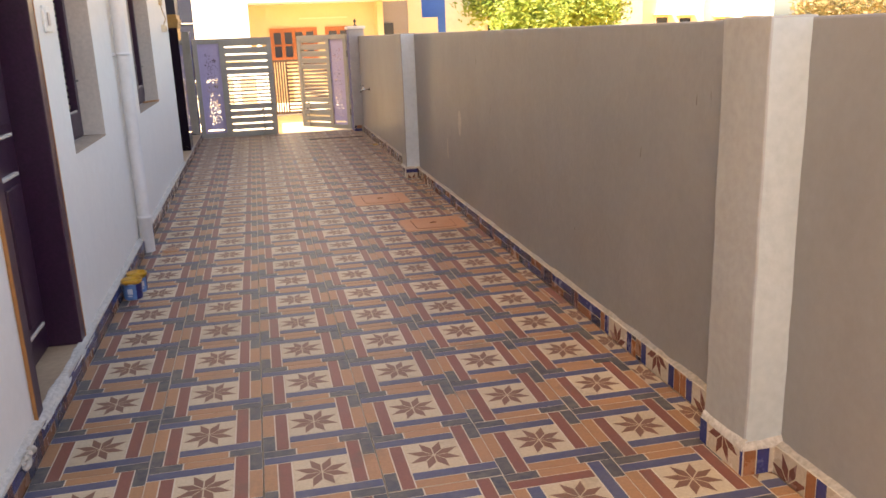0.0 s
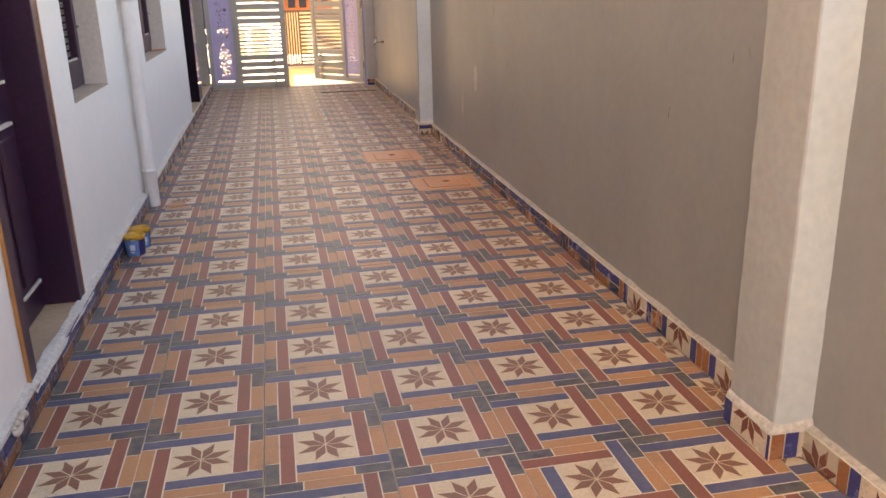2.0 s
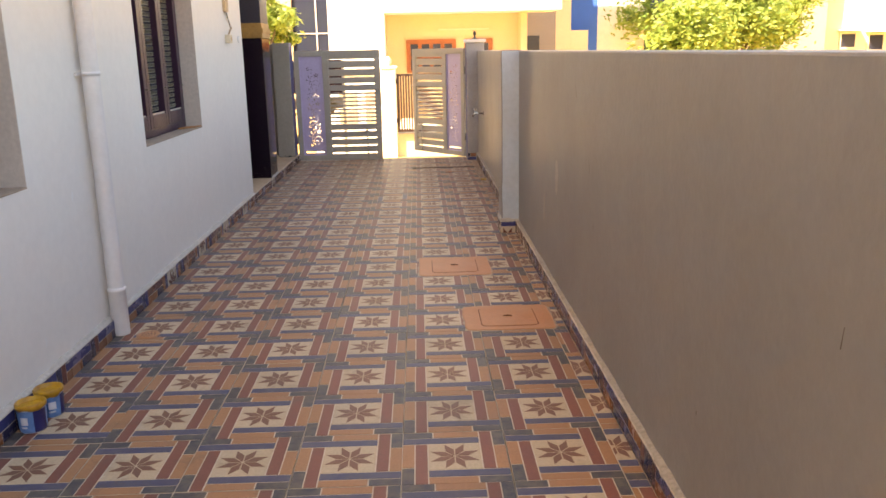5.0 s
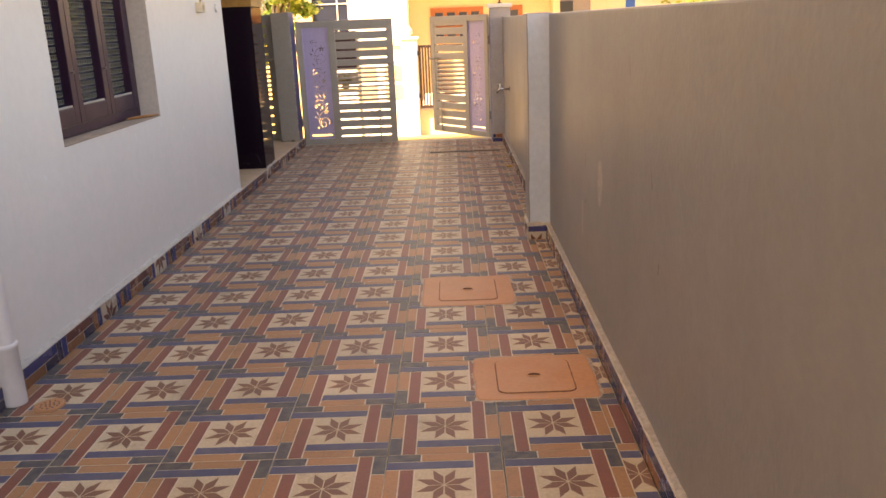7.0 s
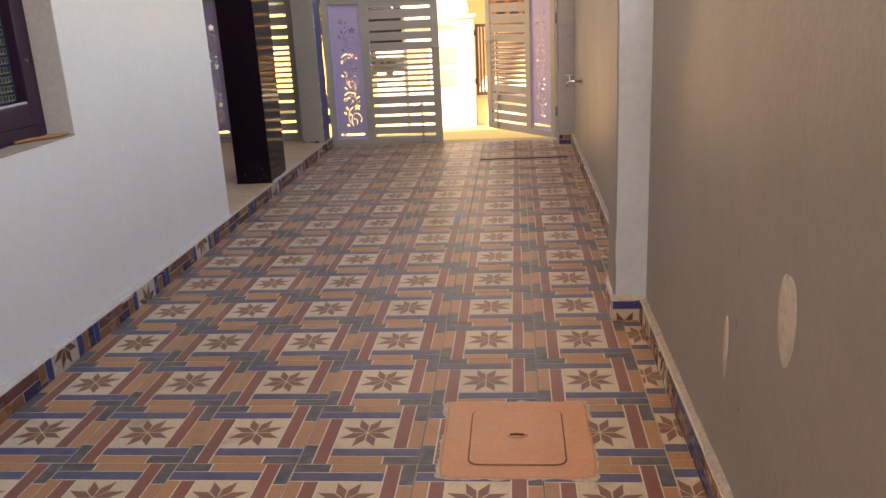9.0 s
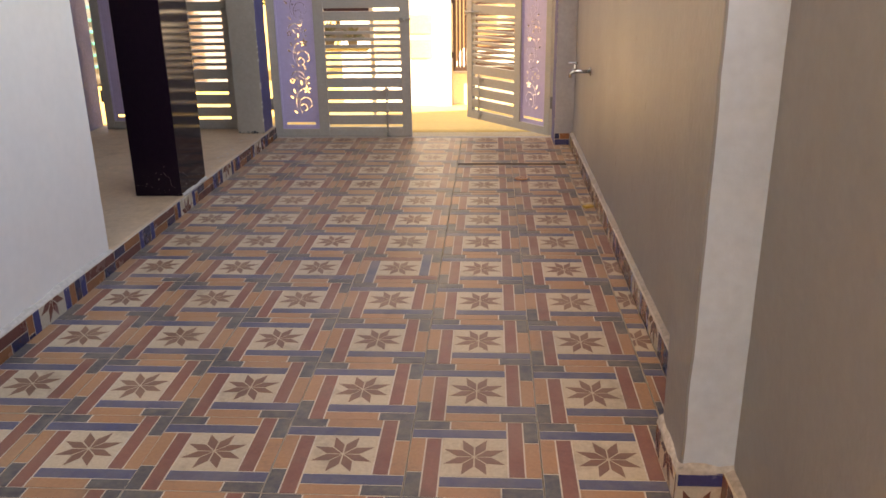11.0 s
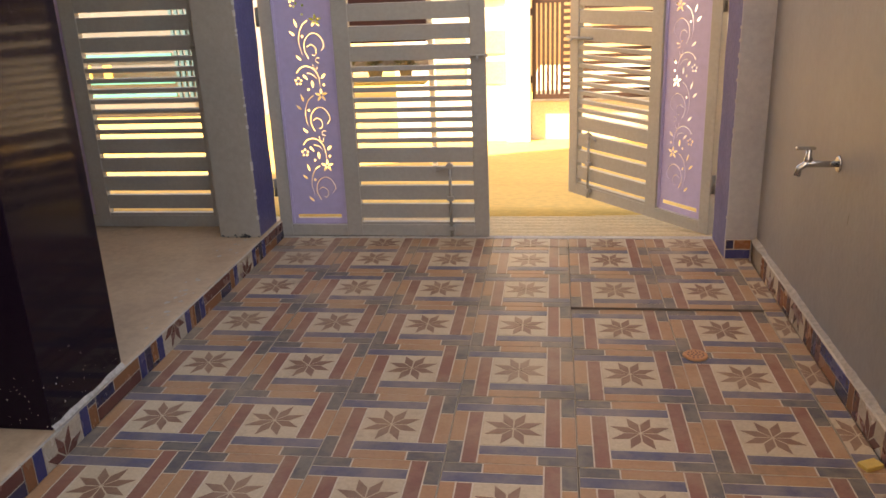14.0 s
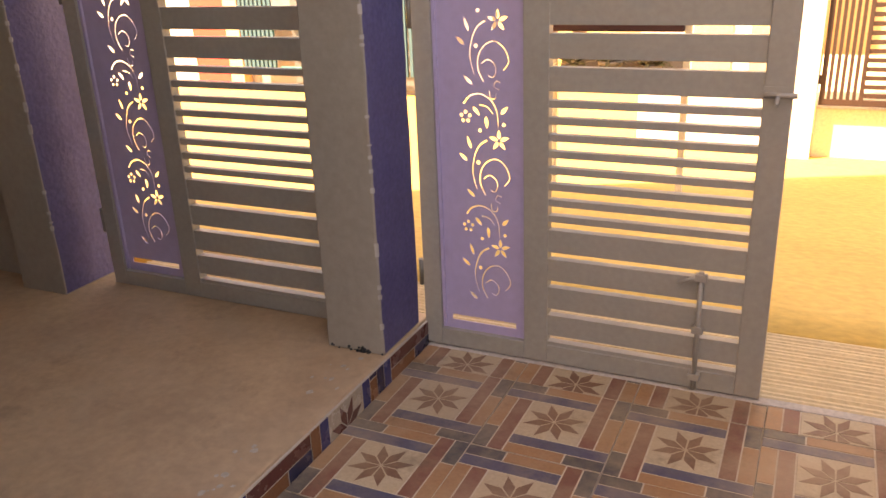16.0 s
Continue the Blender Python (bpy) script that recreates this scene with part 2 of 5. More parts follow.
M_WHITE = surface("lime_white", (0.78, 0.76, 0.72), rough=0.8, other=(0.68, 0.65, 0.60), big=1.5, small=12, grain=0.05, bump=0.2)
M_CREAMW = surface("cream_wall", (0.68, 0.58, 0.42), rough=0.8, other=(0.60, 0.50, 0.35), big=1.5, bump=0.2)
M_YELLOW = surface("yellow_house_paint", (0.63, 0.47, 0.28), rough=0.75, other=(0.57, 0.41, 0.23), big=1.2, bump=0.2)
M_ORWOOD = surface("orange_brown_wood", (0.33, 0.10, 0.03), rough=0.5, other=(0.24, 0.07, 0.02), big=6, bump=0.1)
M_BROWNGATE = surface("brown_gate_enamel", (0.045, 0.022, 0.016), rough=0.5, bump=0.1)
M_TAN = surface("tan_panel", (0.55, 0.40, 0.24), rough=0.8, bump=0.1)
M_BLUEW = surface("bright_blue_paint", (0.04, 0.15, 0.62), rough=0.7, bump=0.1)
M_TANW = surface("taupe_render", (0.36, 0.29, 0.23), rough=0.85, bump=0.2)
M_GREYW = surface("grey_render", (0.30, 0.27, 0.28), rough=0.8, bump=0.2)
M_SHUTTER = surface("dark_shutter_paint", (0.13, 0.13, 0.14), rough=0.6, other=(0.09, 0.09, 0.10), big=3, bump=0.1)
M_TEAL = surface("teal_paint", (0.03, 0.30, 0.28), rough=0.5, bump=0)
M_TEALD = surface("dark_teal_paint", (0.03, 0.10, 0.14), rough=0.5, bump=0)
M_RED2 = surface("red_paint", (0.55, 0.06, 0.05), rough=0.6, bump=0)
M_PEACH = surface("peach_paint", (0.62, 0.40, 0.27), rough=0.7, bump=0)
M_MAROON = surface("maroon_paint", (0.035, 0.007, 0.008), rough=0.5, bump=0)
M_YEL2 = surface("bright_yellow_paint", (0.55, 0.37, 0.10), rough=0.6, bump=0)
M_BARK = surface("bark", (0.14, 0.10, 0.07), rough=0.9, bump=1.0, bump_scale=30)
M_CLAY = surface("clay_pot", (0.34, 0.27, 0.2), rough=0.8)


def glass_mat(name, tint, rough):
    m = bpy.data.materials.new(name)
    m.use_nodes = True
    b = m.node_tree.nodes["Principled BSDF"]
    b.inputs["Base Color"].default_value = rgb(tint)
    b.inputs["Roughness"].default_value = rough
    b.inputs["Transmission Weight"].default_value = 0.85
    b.inputs["IOR"].default_value = 1.45
    return m


M_GLASS = glass_mat("window_glass", (0.55, 0.5, 0.5), 0.12)
M_DGLASS = surface("dark_facade_glass", (0.03, 0.035, 0.06), rough=0.06, bump=0)


def leaf_mat(name, a, b):
    m = bpy.data.materials.new(name)
    m.use_nodes = True
    nt = m.node_tree
    bs = nt.nodes["Principled BSDF"]
    g = nt.nodes.new("ShaderNodeNewGeometry")
    r = nt.nodes.new("ShaderNodeMix")
    r.data_type = "RGBA"
    r.inputs[6].default_value, r.inputs[7].default_value = rgb(a), rgb(b)
    nt.links.new(g.outputs["Random Per Island"], r.inputs[0])
    nt.links.new(r.outputs[2], bs.inputs["Base Color"])
    bs.inputs["Roughness"].default_value = 0.5
    tr = nt.nodes.new("ShaderNodeBsdfTranslucent")
    nt.links.new(r.outputs[2], tr.inputs[0])
    mx = nt.nodes.new("ShaderNodeMixShader")
    mx.inputs[0].default_value = 0.4
    out = nt.nodes["Material Output"]
    nt.links.new(bs.outputs[0], mx.inputs[1])
    nt.links.new(tr.outputs[0], mx.inputs[2])
    nt.links.new(mx.outputs[0], out.inputs[0])
    return m


M_LEAF = leaf_mat("leaf_green", (0.15, 0.24, 0.04), (0.40, 0.46, 0.12))
M_LEAF2 = leaf_mat("leaf_dull", (0.14, 0.15, 0.06), (0.36, 0.26, 0.14))


# ---------------------------------------------------------------- mesh helpers
def box(bm, a, b, bevel=0.0):
    """A box from corner a to corner b added to bm."""
    vs = [bm.verts.new((x, y, z)) for x in (a[0], b[0]) for y in (a[1], b[1]) for z in (a[2], b[2])]
    fs = [(0, 1, 3, 2), (4, 6, 7, 5), (0, 4, 5, 1), (2, 3, 7, 6), (0, 2, 6, 4), (1, 5, 7, 3)]
    faces = [bm.faces.new([vs[i] for i in f]) for f in fs]
    if bevel:
        es = list({e for f in faces for e in f.edges})
        bmesh.ops.bevel(bm, geom=es, offset=bevel, segments=2, affect="EDGES", profile=0.6)
    return bm


def boxes(*corners, bevel=0.0):
    bm = bmesh.new()
    for a, b in corners:
        box(bm, a, b, bevel)
    return bm


def tube(bm, pts, r, n=12, caps=True):
    """A round bar through the points; r is one radius or one for each point."""
    pts = [Vector(p) for p in pts]
    rs = r if isinstance(r, (list, tuple)) else [r] * len(pts)
    rings = []
    for i, p in enumerate(pts):
        d = (pts[min(i + 1, len(pts) - 1)] - pts[max(i - 1, 0)]).normalized()
        q = d.to_track_quat("Z", "Y")
        rings.append([bm.verts.new(p + q @ Vector((rs[i] * math.cos(2 * math.pi * k / n), rs[i] * math.sin(2 * math.pi * k / n), 0))) for k in range(n)])
    for a, b in zip(rings, rings[1:]):
        for k in range(n):
            f = bm.faces.new((a[k], a[(k + 1) % n], b[(k + 1) % n], b[k]))
            f.smooth = True
    if caps:
        bm.faces.new(rings[0][::-1])
        bm.faces.new(rings[-1])
    return bm


def lathe(bm, profile, at=(0, 0, 0), n=28):
    """A turned body: profile of (radius, height)."""
    rings = [[bm.verts.new((at[0] + r * math.cos(2 * math.pi * k / n), at[1] + r * math.sin(2 * math.pi * k / n), at[2] + z)) for k in range(n)] for r, z in profile]
    for a, b in zip(rings, rings[1:]):
        for k in range(n):
            f = bm.faces.new((a[k], a[(k + 1) % n], b[(k + 1) % n], b[k]))
            f.smooth = True
    bm.faces.new(rings[0][::-1])
    bm.faces.new(rings[-1])
    return bm


def mesh_of(name, bm, mats):
    me = bpy.data.meshes.new(name)
    bmesh.ops.recalc_face_normals(bm, faces=bm.faces)
    bm.to_mesh(me)
    bm.free()
    for m in mats if isinstance(mats, list) else [mats]:
        me.materials.append(m)
    return me


def part(name, bm, material, parent, label=""):
    ob = new(name, mesh_of(name, bm, material))
    if parent is not None:
        ob.parent = parent
    if label:
        tagged(ob, label=label)
    return ob


def thing(name, label, category, at=(0, 0, 0), rz=0, group="", kind=""):
    ob = new(name)
    ob.empty_display_size = 0.1
    ob.matrix_basis = pose(*at, 0, 0, rz)
    return tagged(ob, label=label, category=category, group=group, kind=kind)


def structure(name, bm, material, label="", category=""):
    ob = new(name, mesh_of(name, bm, material))
    return tagged(ob, label=label, category=category, kind="structure")


# ---------------------------------------------------------------- plan
XL, XR = -1.438, 1.105          # faces of the house wall and of the boundary wall
TL, TR = -1.40, 1.075          # edges of the tiled floor
Y0, YG = -2.2, 13.15           # back end and gate end of the passage
P = 0.4                        # tile
DOOR = (2.915, 3.845, 0.09, 2.12)
WIN1 = (4.30, 5.20, 0.935, 2.12)
WIN2 = (6.825, 8.205, 0.93, 2.12)
YH = 9.98                     # front corner of the house
PORCH_Z = 0.10
TOP_R = 1.475

# ---------------------------------------------------------------- large structure
floor = structure("floor", boxes(((TL - 0.05, Y0 - 0.4, -0.12), (TR + 0.05, YG + 0.03, -0.022))), M_MORTAR,
                  "patterned ceramic tile floor of a side passage", "floor")

# house wall with a door and two windows
segs = []
# height is unseen, raised to cut skylight on the boundary wall
top = 13.0
# unseen south end, placed to let skylight onto the near wall
YB = -0.9
xa, xb = XL - 0.275, XL
ys = [YB, DOOR[0], DOOR[1], WIN1[0], WIN1[1], WIN2[0], WIN2[1], YH]
for a, b in ((0, 1), (2, 3), (4, 5), (6, 7)):
    segs.append(((xa, ys[a], -0.1), (xb, ys[b], top)))
for w in (DOOR, WIN1, WIN2):
    segs.append(((xa, w[0], w[3]), (xb, w[1], top)))
    segs.append(((xa, w[0], -0.1), (xb, w[1], w[2])))
wall_left = structure("wall_west", boxes(*segs), M_WALL_L, "white painted plaster house wall", "wall")
# mostly unseen closing walls, grey chosen to cut bounce in the porch
structure("wall_house_back", boxes(((-6.3, YB, -0.1), (-6.0, 13.2, top)), ((-6.0, YB, -0.1), (xa, YB + 0.3, top)), ((-6.0, YH - 0.25, -0.1), (xa, YH, top)),
          ((-6.0, 12.95, 0.1), (-3.19, 13.15, 3.1))), M_POSTGREY, "plain plaster walls closing the house", "wall")
# unseen mass over the porch, added to shade the gate end and road
structure("ceiling_shade_porch", boxes(((-6.0, YH, 3.1), (XL, 13.1, 6.5))), M_POSTGREY, "unseen grey porch ceiling with added mass that shades the gate end", "ceiling")
structure("roof_house", boxes(((-6.3, YB, top), (XL, YH, top + 0.15))), M_WALL_L, "unseen flat concrete slab closing the raised house walls", "roof")
structure("floor_house", boxes(((-6.0, YB + 0.3, -0.05), (xa, YH - 0.25, 0.08))), M_PORCH, "plain cement floor inside the house", "floor")
structure("wall_south", boxes(((-6.3, Y0 - 0.6, -0.1), (XR + 0.15, Y0 - 0.4, 1.475))), M_WALL_R, "plain plaster wall closing the passage", "wall")

# reveals of the windows: thin plaster linings
for k, w in enumerate((WIN1, WIN2)):
    structure(f"reveal_{k + 1}", boxes(((XL - 0.15, w[1] - 0.004, w[2]), (XL - 0.001, w[1], w[3])), ((XL - 0.15, w[0], w[2]), (XL - 0.001, w[0] + 0.004, w[3])),
              ((XL - 0.15, w[0] + 0.005, w[2]), (XL - 0.12, w[1] - 0.005, w[2] + 0.004))), M_REVEAL, "rough cement lining of a window opening", "window reveal")

for k, w in enumerate((WIN1, WIN2)):
    structure(f"sill_{k + 1}", boxes(((XL - 0.119, w[0] + 0.005, w[2]), (XL + 0.003, w[1] - 0.005, w[2] + 0.008)), bevel=0.003), M_SILL, "bare tan cement window sill", "window sill")

# boundary wall
structure("wall_east", boxes(((XR, Y0 - 0.4, -0.1), (XR + 0.15, 12.85, TOP_R)), bevel=0.008), M_WALL_R, "greige painted plaster boundary wall", "wall")


def wobbly_box(a, b, cuts, amp, seed):
    """A plastered block whose arrises run slightly uneven."""
    bm = boxes((a, b))
    bmesh.ops.subdivide_edges(bm, edges=[e for e in bm.edges if abs(e.verts[0].co.z - e.verts[1].co.z) > 0.3], cuts=cuts, use_grid_fill=True)
    for v in bm.verts:
        s = noise.noise_vector(v.co * 7 + Vector((seed, seed, 0)))
        v.co += Vector((s.x, s.y, 0)) * amp
    return bm


def edge_bevel(bm, r):
    es = [e for e in bm.edges if len(e.link_faces) == 2 and e.calc_face_angle(0) > 0.8]
    bmesh.ops.bevel(bm, geom=es, offset=r, segments=2, affect="EDGES", profile=0.6)
    return bm


PIERS = []
PIER1 = (0.968, 1.975, 2.225)
PIER2 = (0.962, 8.21, 8.46)
for k, (x, ya, yb) in enumerate((PIER1, PIER2)):
    pb = wobbly_box((x, ya, -0.02), (XR + 0.02, yb, TOP_R + 0.006), 22, 0.005, k * 9.1)
    # end faces take the paler colour that stands in for skylight
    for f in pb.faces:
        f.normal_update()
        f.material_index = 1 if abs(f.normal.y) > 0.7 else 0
    PIERS.append(structure(f"pier_{k + 1}", edge_bevel(pb, 0.007), [M_PIERSIDE, M_PIERPALE] if k == 0 else [M_WALL_R, M_PIER_SKYLIT],
              "plaster pier with chipped arrises, pale end face brightened for skylight", "pier"))

# porch platform
structure("floor_porch", boxes(((-6.0, YH, -0.1), (TL - 0.014, 13.2, PORCH_Z)), bevel=0.01), M_PORCH, "bare dusty cement porch floor", "floor")

# outside: one ground sheet falling to the road and on to the horizon
gm = bmesh.new()
xs = [-400, -60, -25, -12, -8, -5, -3, -1.5, 0, 1.5, 3, 5, 8, 12, 25, 60, 400]
yy = [13.9, 14.3, 14.8, 15.4, 16, 16.8, 17.6, 18.4, 19.2, 20, 21, 23, 26, 40, 90, 600]


def ground_z(x, y):
    z = -0.10 - 0.13 * min(max(y - 13.9, 0), 5.6)
    return z + 0.035 * noise.noise(Vector((x * 0.9, y * 1.3, 0))) * (1 if y < 24 else 0)


grid = [[gm.verts.new((x, y, ground_z(x, y))) for x in xs] for y in yy]
for r0, r1 in zip(grid, grid[1:]):
    for i in range(len(xs) - 1):
        f = gm.faces.new((r0[i], r0[i + 1], r1[i + 1], r1[i]))
        f.smooth = True
back = [gm.verts.new((x, -400, -0.3)) for x in xs]
near = [gm.verts.new((x, 13.88, -0.3)) for x in xs]
for i in range(len(xs) - 1):
    gm.faces.new((back[i], back[i + 1], near[i + 1], near[i]))
    gm.faces.new((near[i], near[i + 1], grid[0][i + 1], grid[0][i]))
structure("ground", gm, M_DIRT, "dry ochre earth road outside the gate", "ground")

# ribbed concrete ramp outside the gate
rm = bmesh.new()
n_rib = 20
prev = None
for i in range(n_rib * 4 + 1):
    y = YG + 0.02 + (13.98 - YG) * i / (n_rib * 4)
    z = -0.004 - 0.13 * i / (n_rib * 4) + (0.014 if i % 4 in (1, 2) else 0)
    row = [rm.verts.new((x, y + 0.004 * math.sin(x * 3.1 + i), z)) for x in (-3.2, -2, -1.4, -0.7, 0, 0.7, 1.4, 2.0)]
    if prev:
        for a in range(7):
            rm.faces.new((prev[a], prev[a + 1], row[a + 1], row[a]))
    prev = row
structure("ramp", rm, M_RAMP, "ribbed grey concrete ramp down to the road", "ramp")
structure("threshold_gate", boxes(((TL, YG - 0.012, -0.05), (TR + 0.02, YG + 0.05, 0.003)), bevel=0.004), M_FILLET_W, "pale cement sill under the gate", "threshold")


# ---------------------------------------------------------------- pillars of the gates
def pillar(name, a, b, front, side, cap, label):
    t = thing(name, label, "pillar", at=(0, 0, 0))
    bm = wobbly_box(a, b, 24, 0.004, a[0] * 3)
    for f in bm.faces:
        f.normal_update()
        f.material_index = 1 if abs(f.normal.x) > 0.7 else 0
    edge_bevel(bm, 0.006)
    part("shaft", bm, [front, side], t)
    if cap:
        part("cap", boxes(((a[0] - 0.02, a[1] - 0.02, b[2] + 0.001), (b[0] + 0.02, b[1] + 0.02, b[2] + 0.045)), bevel=0.006), M_WHITE, t, "whitewashed cap slab")
    return t


PILLARS = []
PILLARS.append(pillar("gate_pillar", (-1.642, 12.838, PORCH_Z), (-1.418, 13.115, 1.625), M_POSTGREY, M_POSTBLUE, False, "grey gate pillar with rough blue side faces"))
PILLARS.append(pillar("gate_pillar", (-3.185, 12.842, PORCH_Z), (-2.93, 13.165, 1.625), M_POSTGREY, M_POSTBLUE, False, "grey gate pillar with rough blue side faces"))
post = pillar("gate_pillar", (0.958, 12.84, -0.02), (1.20, 13.165, 1.58), M_POSTPALE, M_POSTBLUE, True, "grey gate pillar with blue sides and white cap")
PILLARS.append(post)
fin = bmesh.new()
lathe(fin, [(0.028, 0), (0.03, 0.012), (0.012, 0.02), (0.011, 0.05), (0.02, 0.06), (0.02, 0.085), (0.006, 0.11)], at=(1.08, 12.98, 1.626), n=14)
part("lamp_holder", fin, M_DARK, post, "small dark lamp holder")

def chips(parent, x, y, z0, z1, n, seed, size):
    """Flakes of paint broken off an upright arris, wrapped round it."""
    rnd = random.Random(seed)
    bm = bmesh.new()
    for k in range(n):
        z = rnd.uniform(z0, z1)
        h = abs(rnd.gauss(0, 0.013)) + 0.004
        w1, w2 = (size * rnd.uniform(0.4, 1.3) for _ in range(2))
        sx = 1 if x > parent["mid"] else -1
        e = 0.0035
        rows = []
        for q in (0, 0.3, 0.7, 1):
            f = math.sin(math.pi * (0.1 + 0.8 * q)) * rnd.uniform(0.7, 1.2)
            rows.append([bm.verts.new((x - sx * w1 * f - sx * 0.006, y - e, z + h * q)), bm.verts.new((x - sx * 0.003, y - e + 0.001, z + h * q)),
                         bm.verts.new((x + sx * e, y + 0.004, z + h * q)), bm.verts.new((x + sx * e, y + 0.006 + w2 * f, z + h * q))])
        for r0, r1 in zip(rows, rows[1:]):
            for a in range(3):
                bm.faces.new((r0[a], r0[a + 1], r1[a + 1], r1[a]))
    part("chipped_paint", bm, M_PATCH, parent, "pale chips along the arris")


for ob_, x_, mid_, sd_ in ((PILLARS[0], -1.418, -1.53, 1), (PILLARS[1], -2.93, -3.06, 2), (PILLARS[2], 0.958, 1.08, 3)):
    ob_["mid"] = mid_
    chips(ob_, x_, 12.84 if x_ > 0 else (12.838 if x_ > -2 else 12.842), 0.16, 1.55, 20, sd_, 0.0022)
tar = bmesh.new()
rs = random.Random(5)
for k in range(26):
    c = Vector((rs.uniform(-1.635, -1.42), 12.835, PORCH_Z + abs(rs.gauss(0, 0.006)) + 0.003))
    if rs.random() < 0.6:
        c.x = -1.485 + rs.gauss(0, 0.03)
    r = rs.uniform(0.003, 0.008)
    bmesh.ops.create_icosphere(tar, subdivisions=1, radius=r, matrix=Matrix.Translation(c))
part("tar_crumbs", tar, M_DARK, PILLARS[0], "dark tar and broken plaster at the foot")

# black granite porch column
col = thing("porch_column", "polished black granite porch column with ochre band", "column", at=(0, 0, 0))
cx0, cx1, cy0, cy1 = -1.70, -1.416, 10.93, 11.365
part("shaft", boxes(((cx0, cy0, PORCH_Z), (cx1, cy1, 1.66)), bevel=0.004), M_GRANITE, col)
speck = bmesh.new()
rs = random.Random(21)
for k in range(70):
    z = PORCH_Z + 0.01 + abs(rs.gauss(0, 0.12))
    r = abs(rs.gauss(0, 0.0010)) + 0.0006
    south = rs.random() < 0.6
    c = Vector((rs.uniform(cx0, cx1), cy0 - 0.0012, z)) if south else Vector((cx1 + 0.0012, rs.uniform(cy0, cy1), z))
    u = Vector((1, 0, 0)) if south else Vector((0, 1, 0))
    vs = [speck.verts.new(c + u * r * math.cos(a) * rs.uniform(0.6, 1.3) + Vector((0, 0, r * math.sin(a) * rs.uniform(0.7, 1.8)))) for a in (0, 1.05, 2.1, 3.14, 4.2, 5.25)]
    speck.faces.new(vs)
part("paint_splashes", speck, M_PATCH, col, "pale paint splashes near the base")
part("band", boxes(((cx0 - 0.012, cy0 - 0.012, 1.661), (cx1 + 0.012, cy1 + 0.012, 1.715)), ((cx0 - 0.022, cy0 - 0.022, 1.715), (cx1 + 0.022, cy1 + 0.022, 1.765)),
                   ((cx0 - 0.008, cy0 - 0.008, 1.765), (cx1 + 0.008, cy1 + 0.008, 1.82)), bevel=0.004), M_GOLD, col, "ochre painted moulded band")
part("upper_shaft", boxes(((cx0, cy0, 1.821), (cx1, cy1, 3.1)), bevel=0.004), M_NAVYP, col, "dark painted upper shaft")


# ---------------------------------------------------------------- gates
def ribbon(pts, w0, w1):
    """Outline of a tapering curved slot along the points."""
    pts = [Vector(p) for p in pts]
    fine = []
    for i in range(len(pts) - 1):
        p0, p1, p2, p3 = pts[max(i - 1, 0)], pts[i], pts[i + 1], pts[min(i + 2, len(pts) - 1)]
        for s in (0, 0.33, 0.66):
            fine.append(0.5 * ((2 * p1) + (p2 - p0) * s + (2 * p0 - 5 * p1 + 4 * p2 - p3) * s * s + (3 * p1 - p0 - 3 * p2 + p3) * s ** 3))
    fine.append(pts[-1])
    left, right = [], []
    for i, p in enumerate(fine):
        d = fine[min(i + 1, len(fine) - 1)] - fine[max(i - 1, 0)]
        nrm = Vector((-d.y, d.x)).normalized()
        w = w0 + (w1 - w0) * i / (len(fine) - 1)
        left.append(p + nrm * w / 2)
        right.append(p - nrm * w / 2)
    return left + right[::-1]


def leaf_shape(c, length, width, deg):
    a = radians(deg)
    out = []
    for s, w in ((0, 0), (0.2, 0.75), (0.42, 1), (0.7, 0.7), (1, 0), (0.75, -0.55), (0.42, -0.95), (0.2, -0.8)):
        x, y = (s - 0.5) * length, w * width / 2
        out.append(Vector((c[0] + x * math.cos(a) - y * math.sin(a), c[1] + x * math.sin(a) + y * math.cos(a))))
    return out


def dot(c, r):
    return [Vector((c[0] + r * math.cos(k * math.pi / 4), c[1] + r * math.sin(k * math.pi / 4))) for k in range(8)]


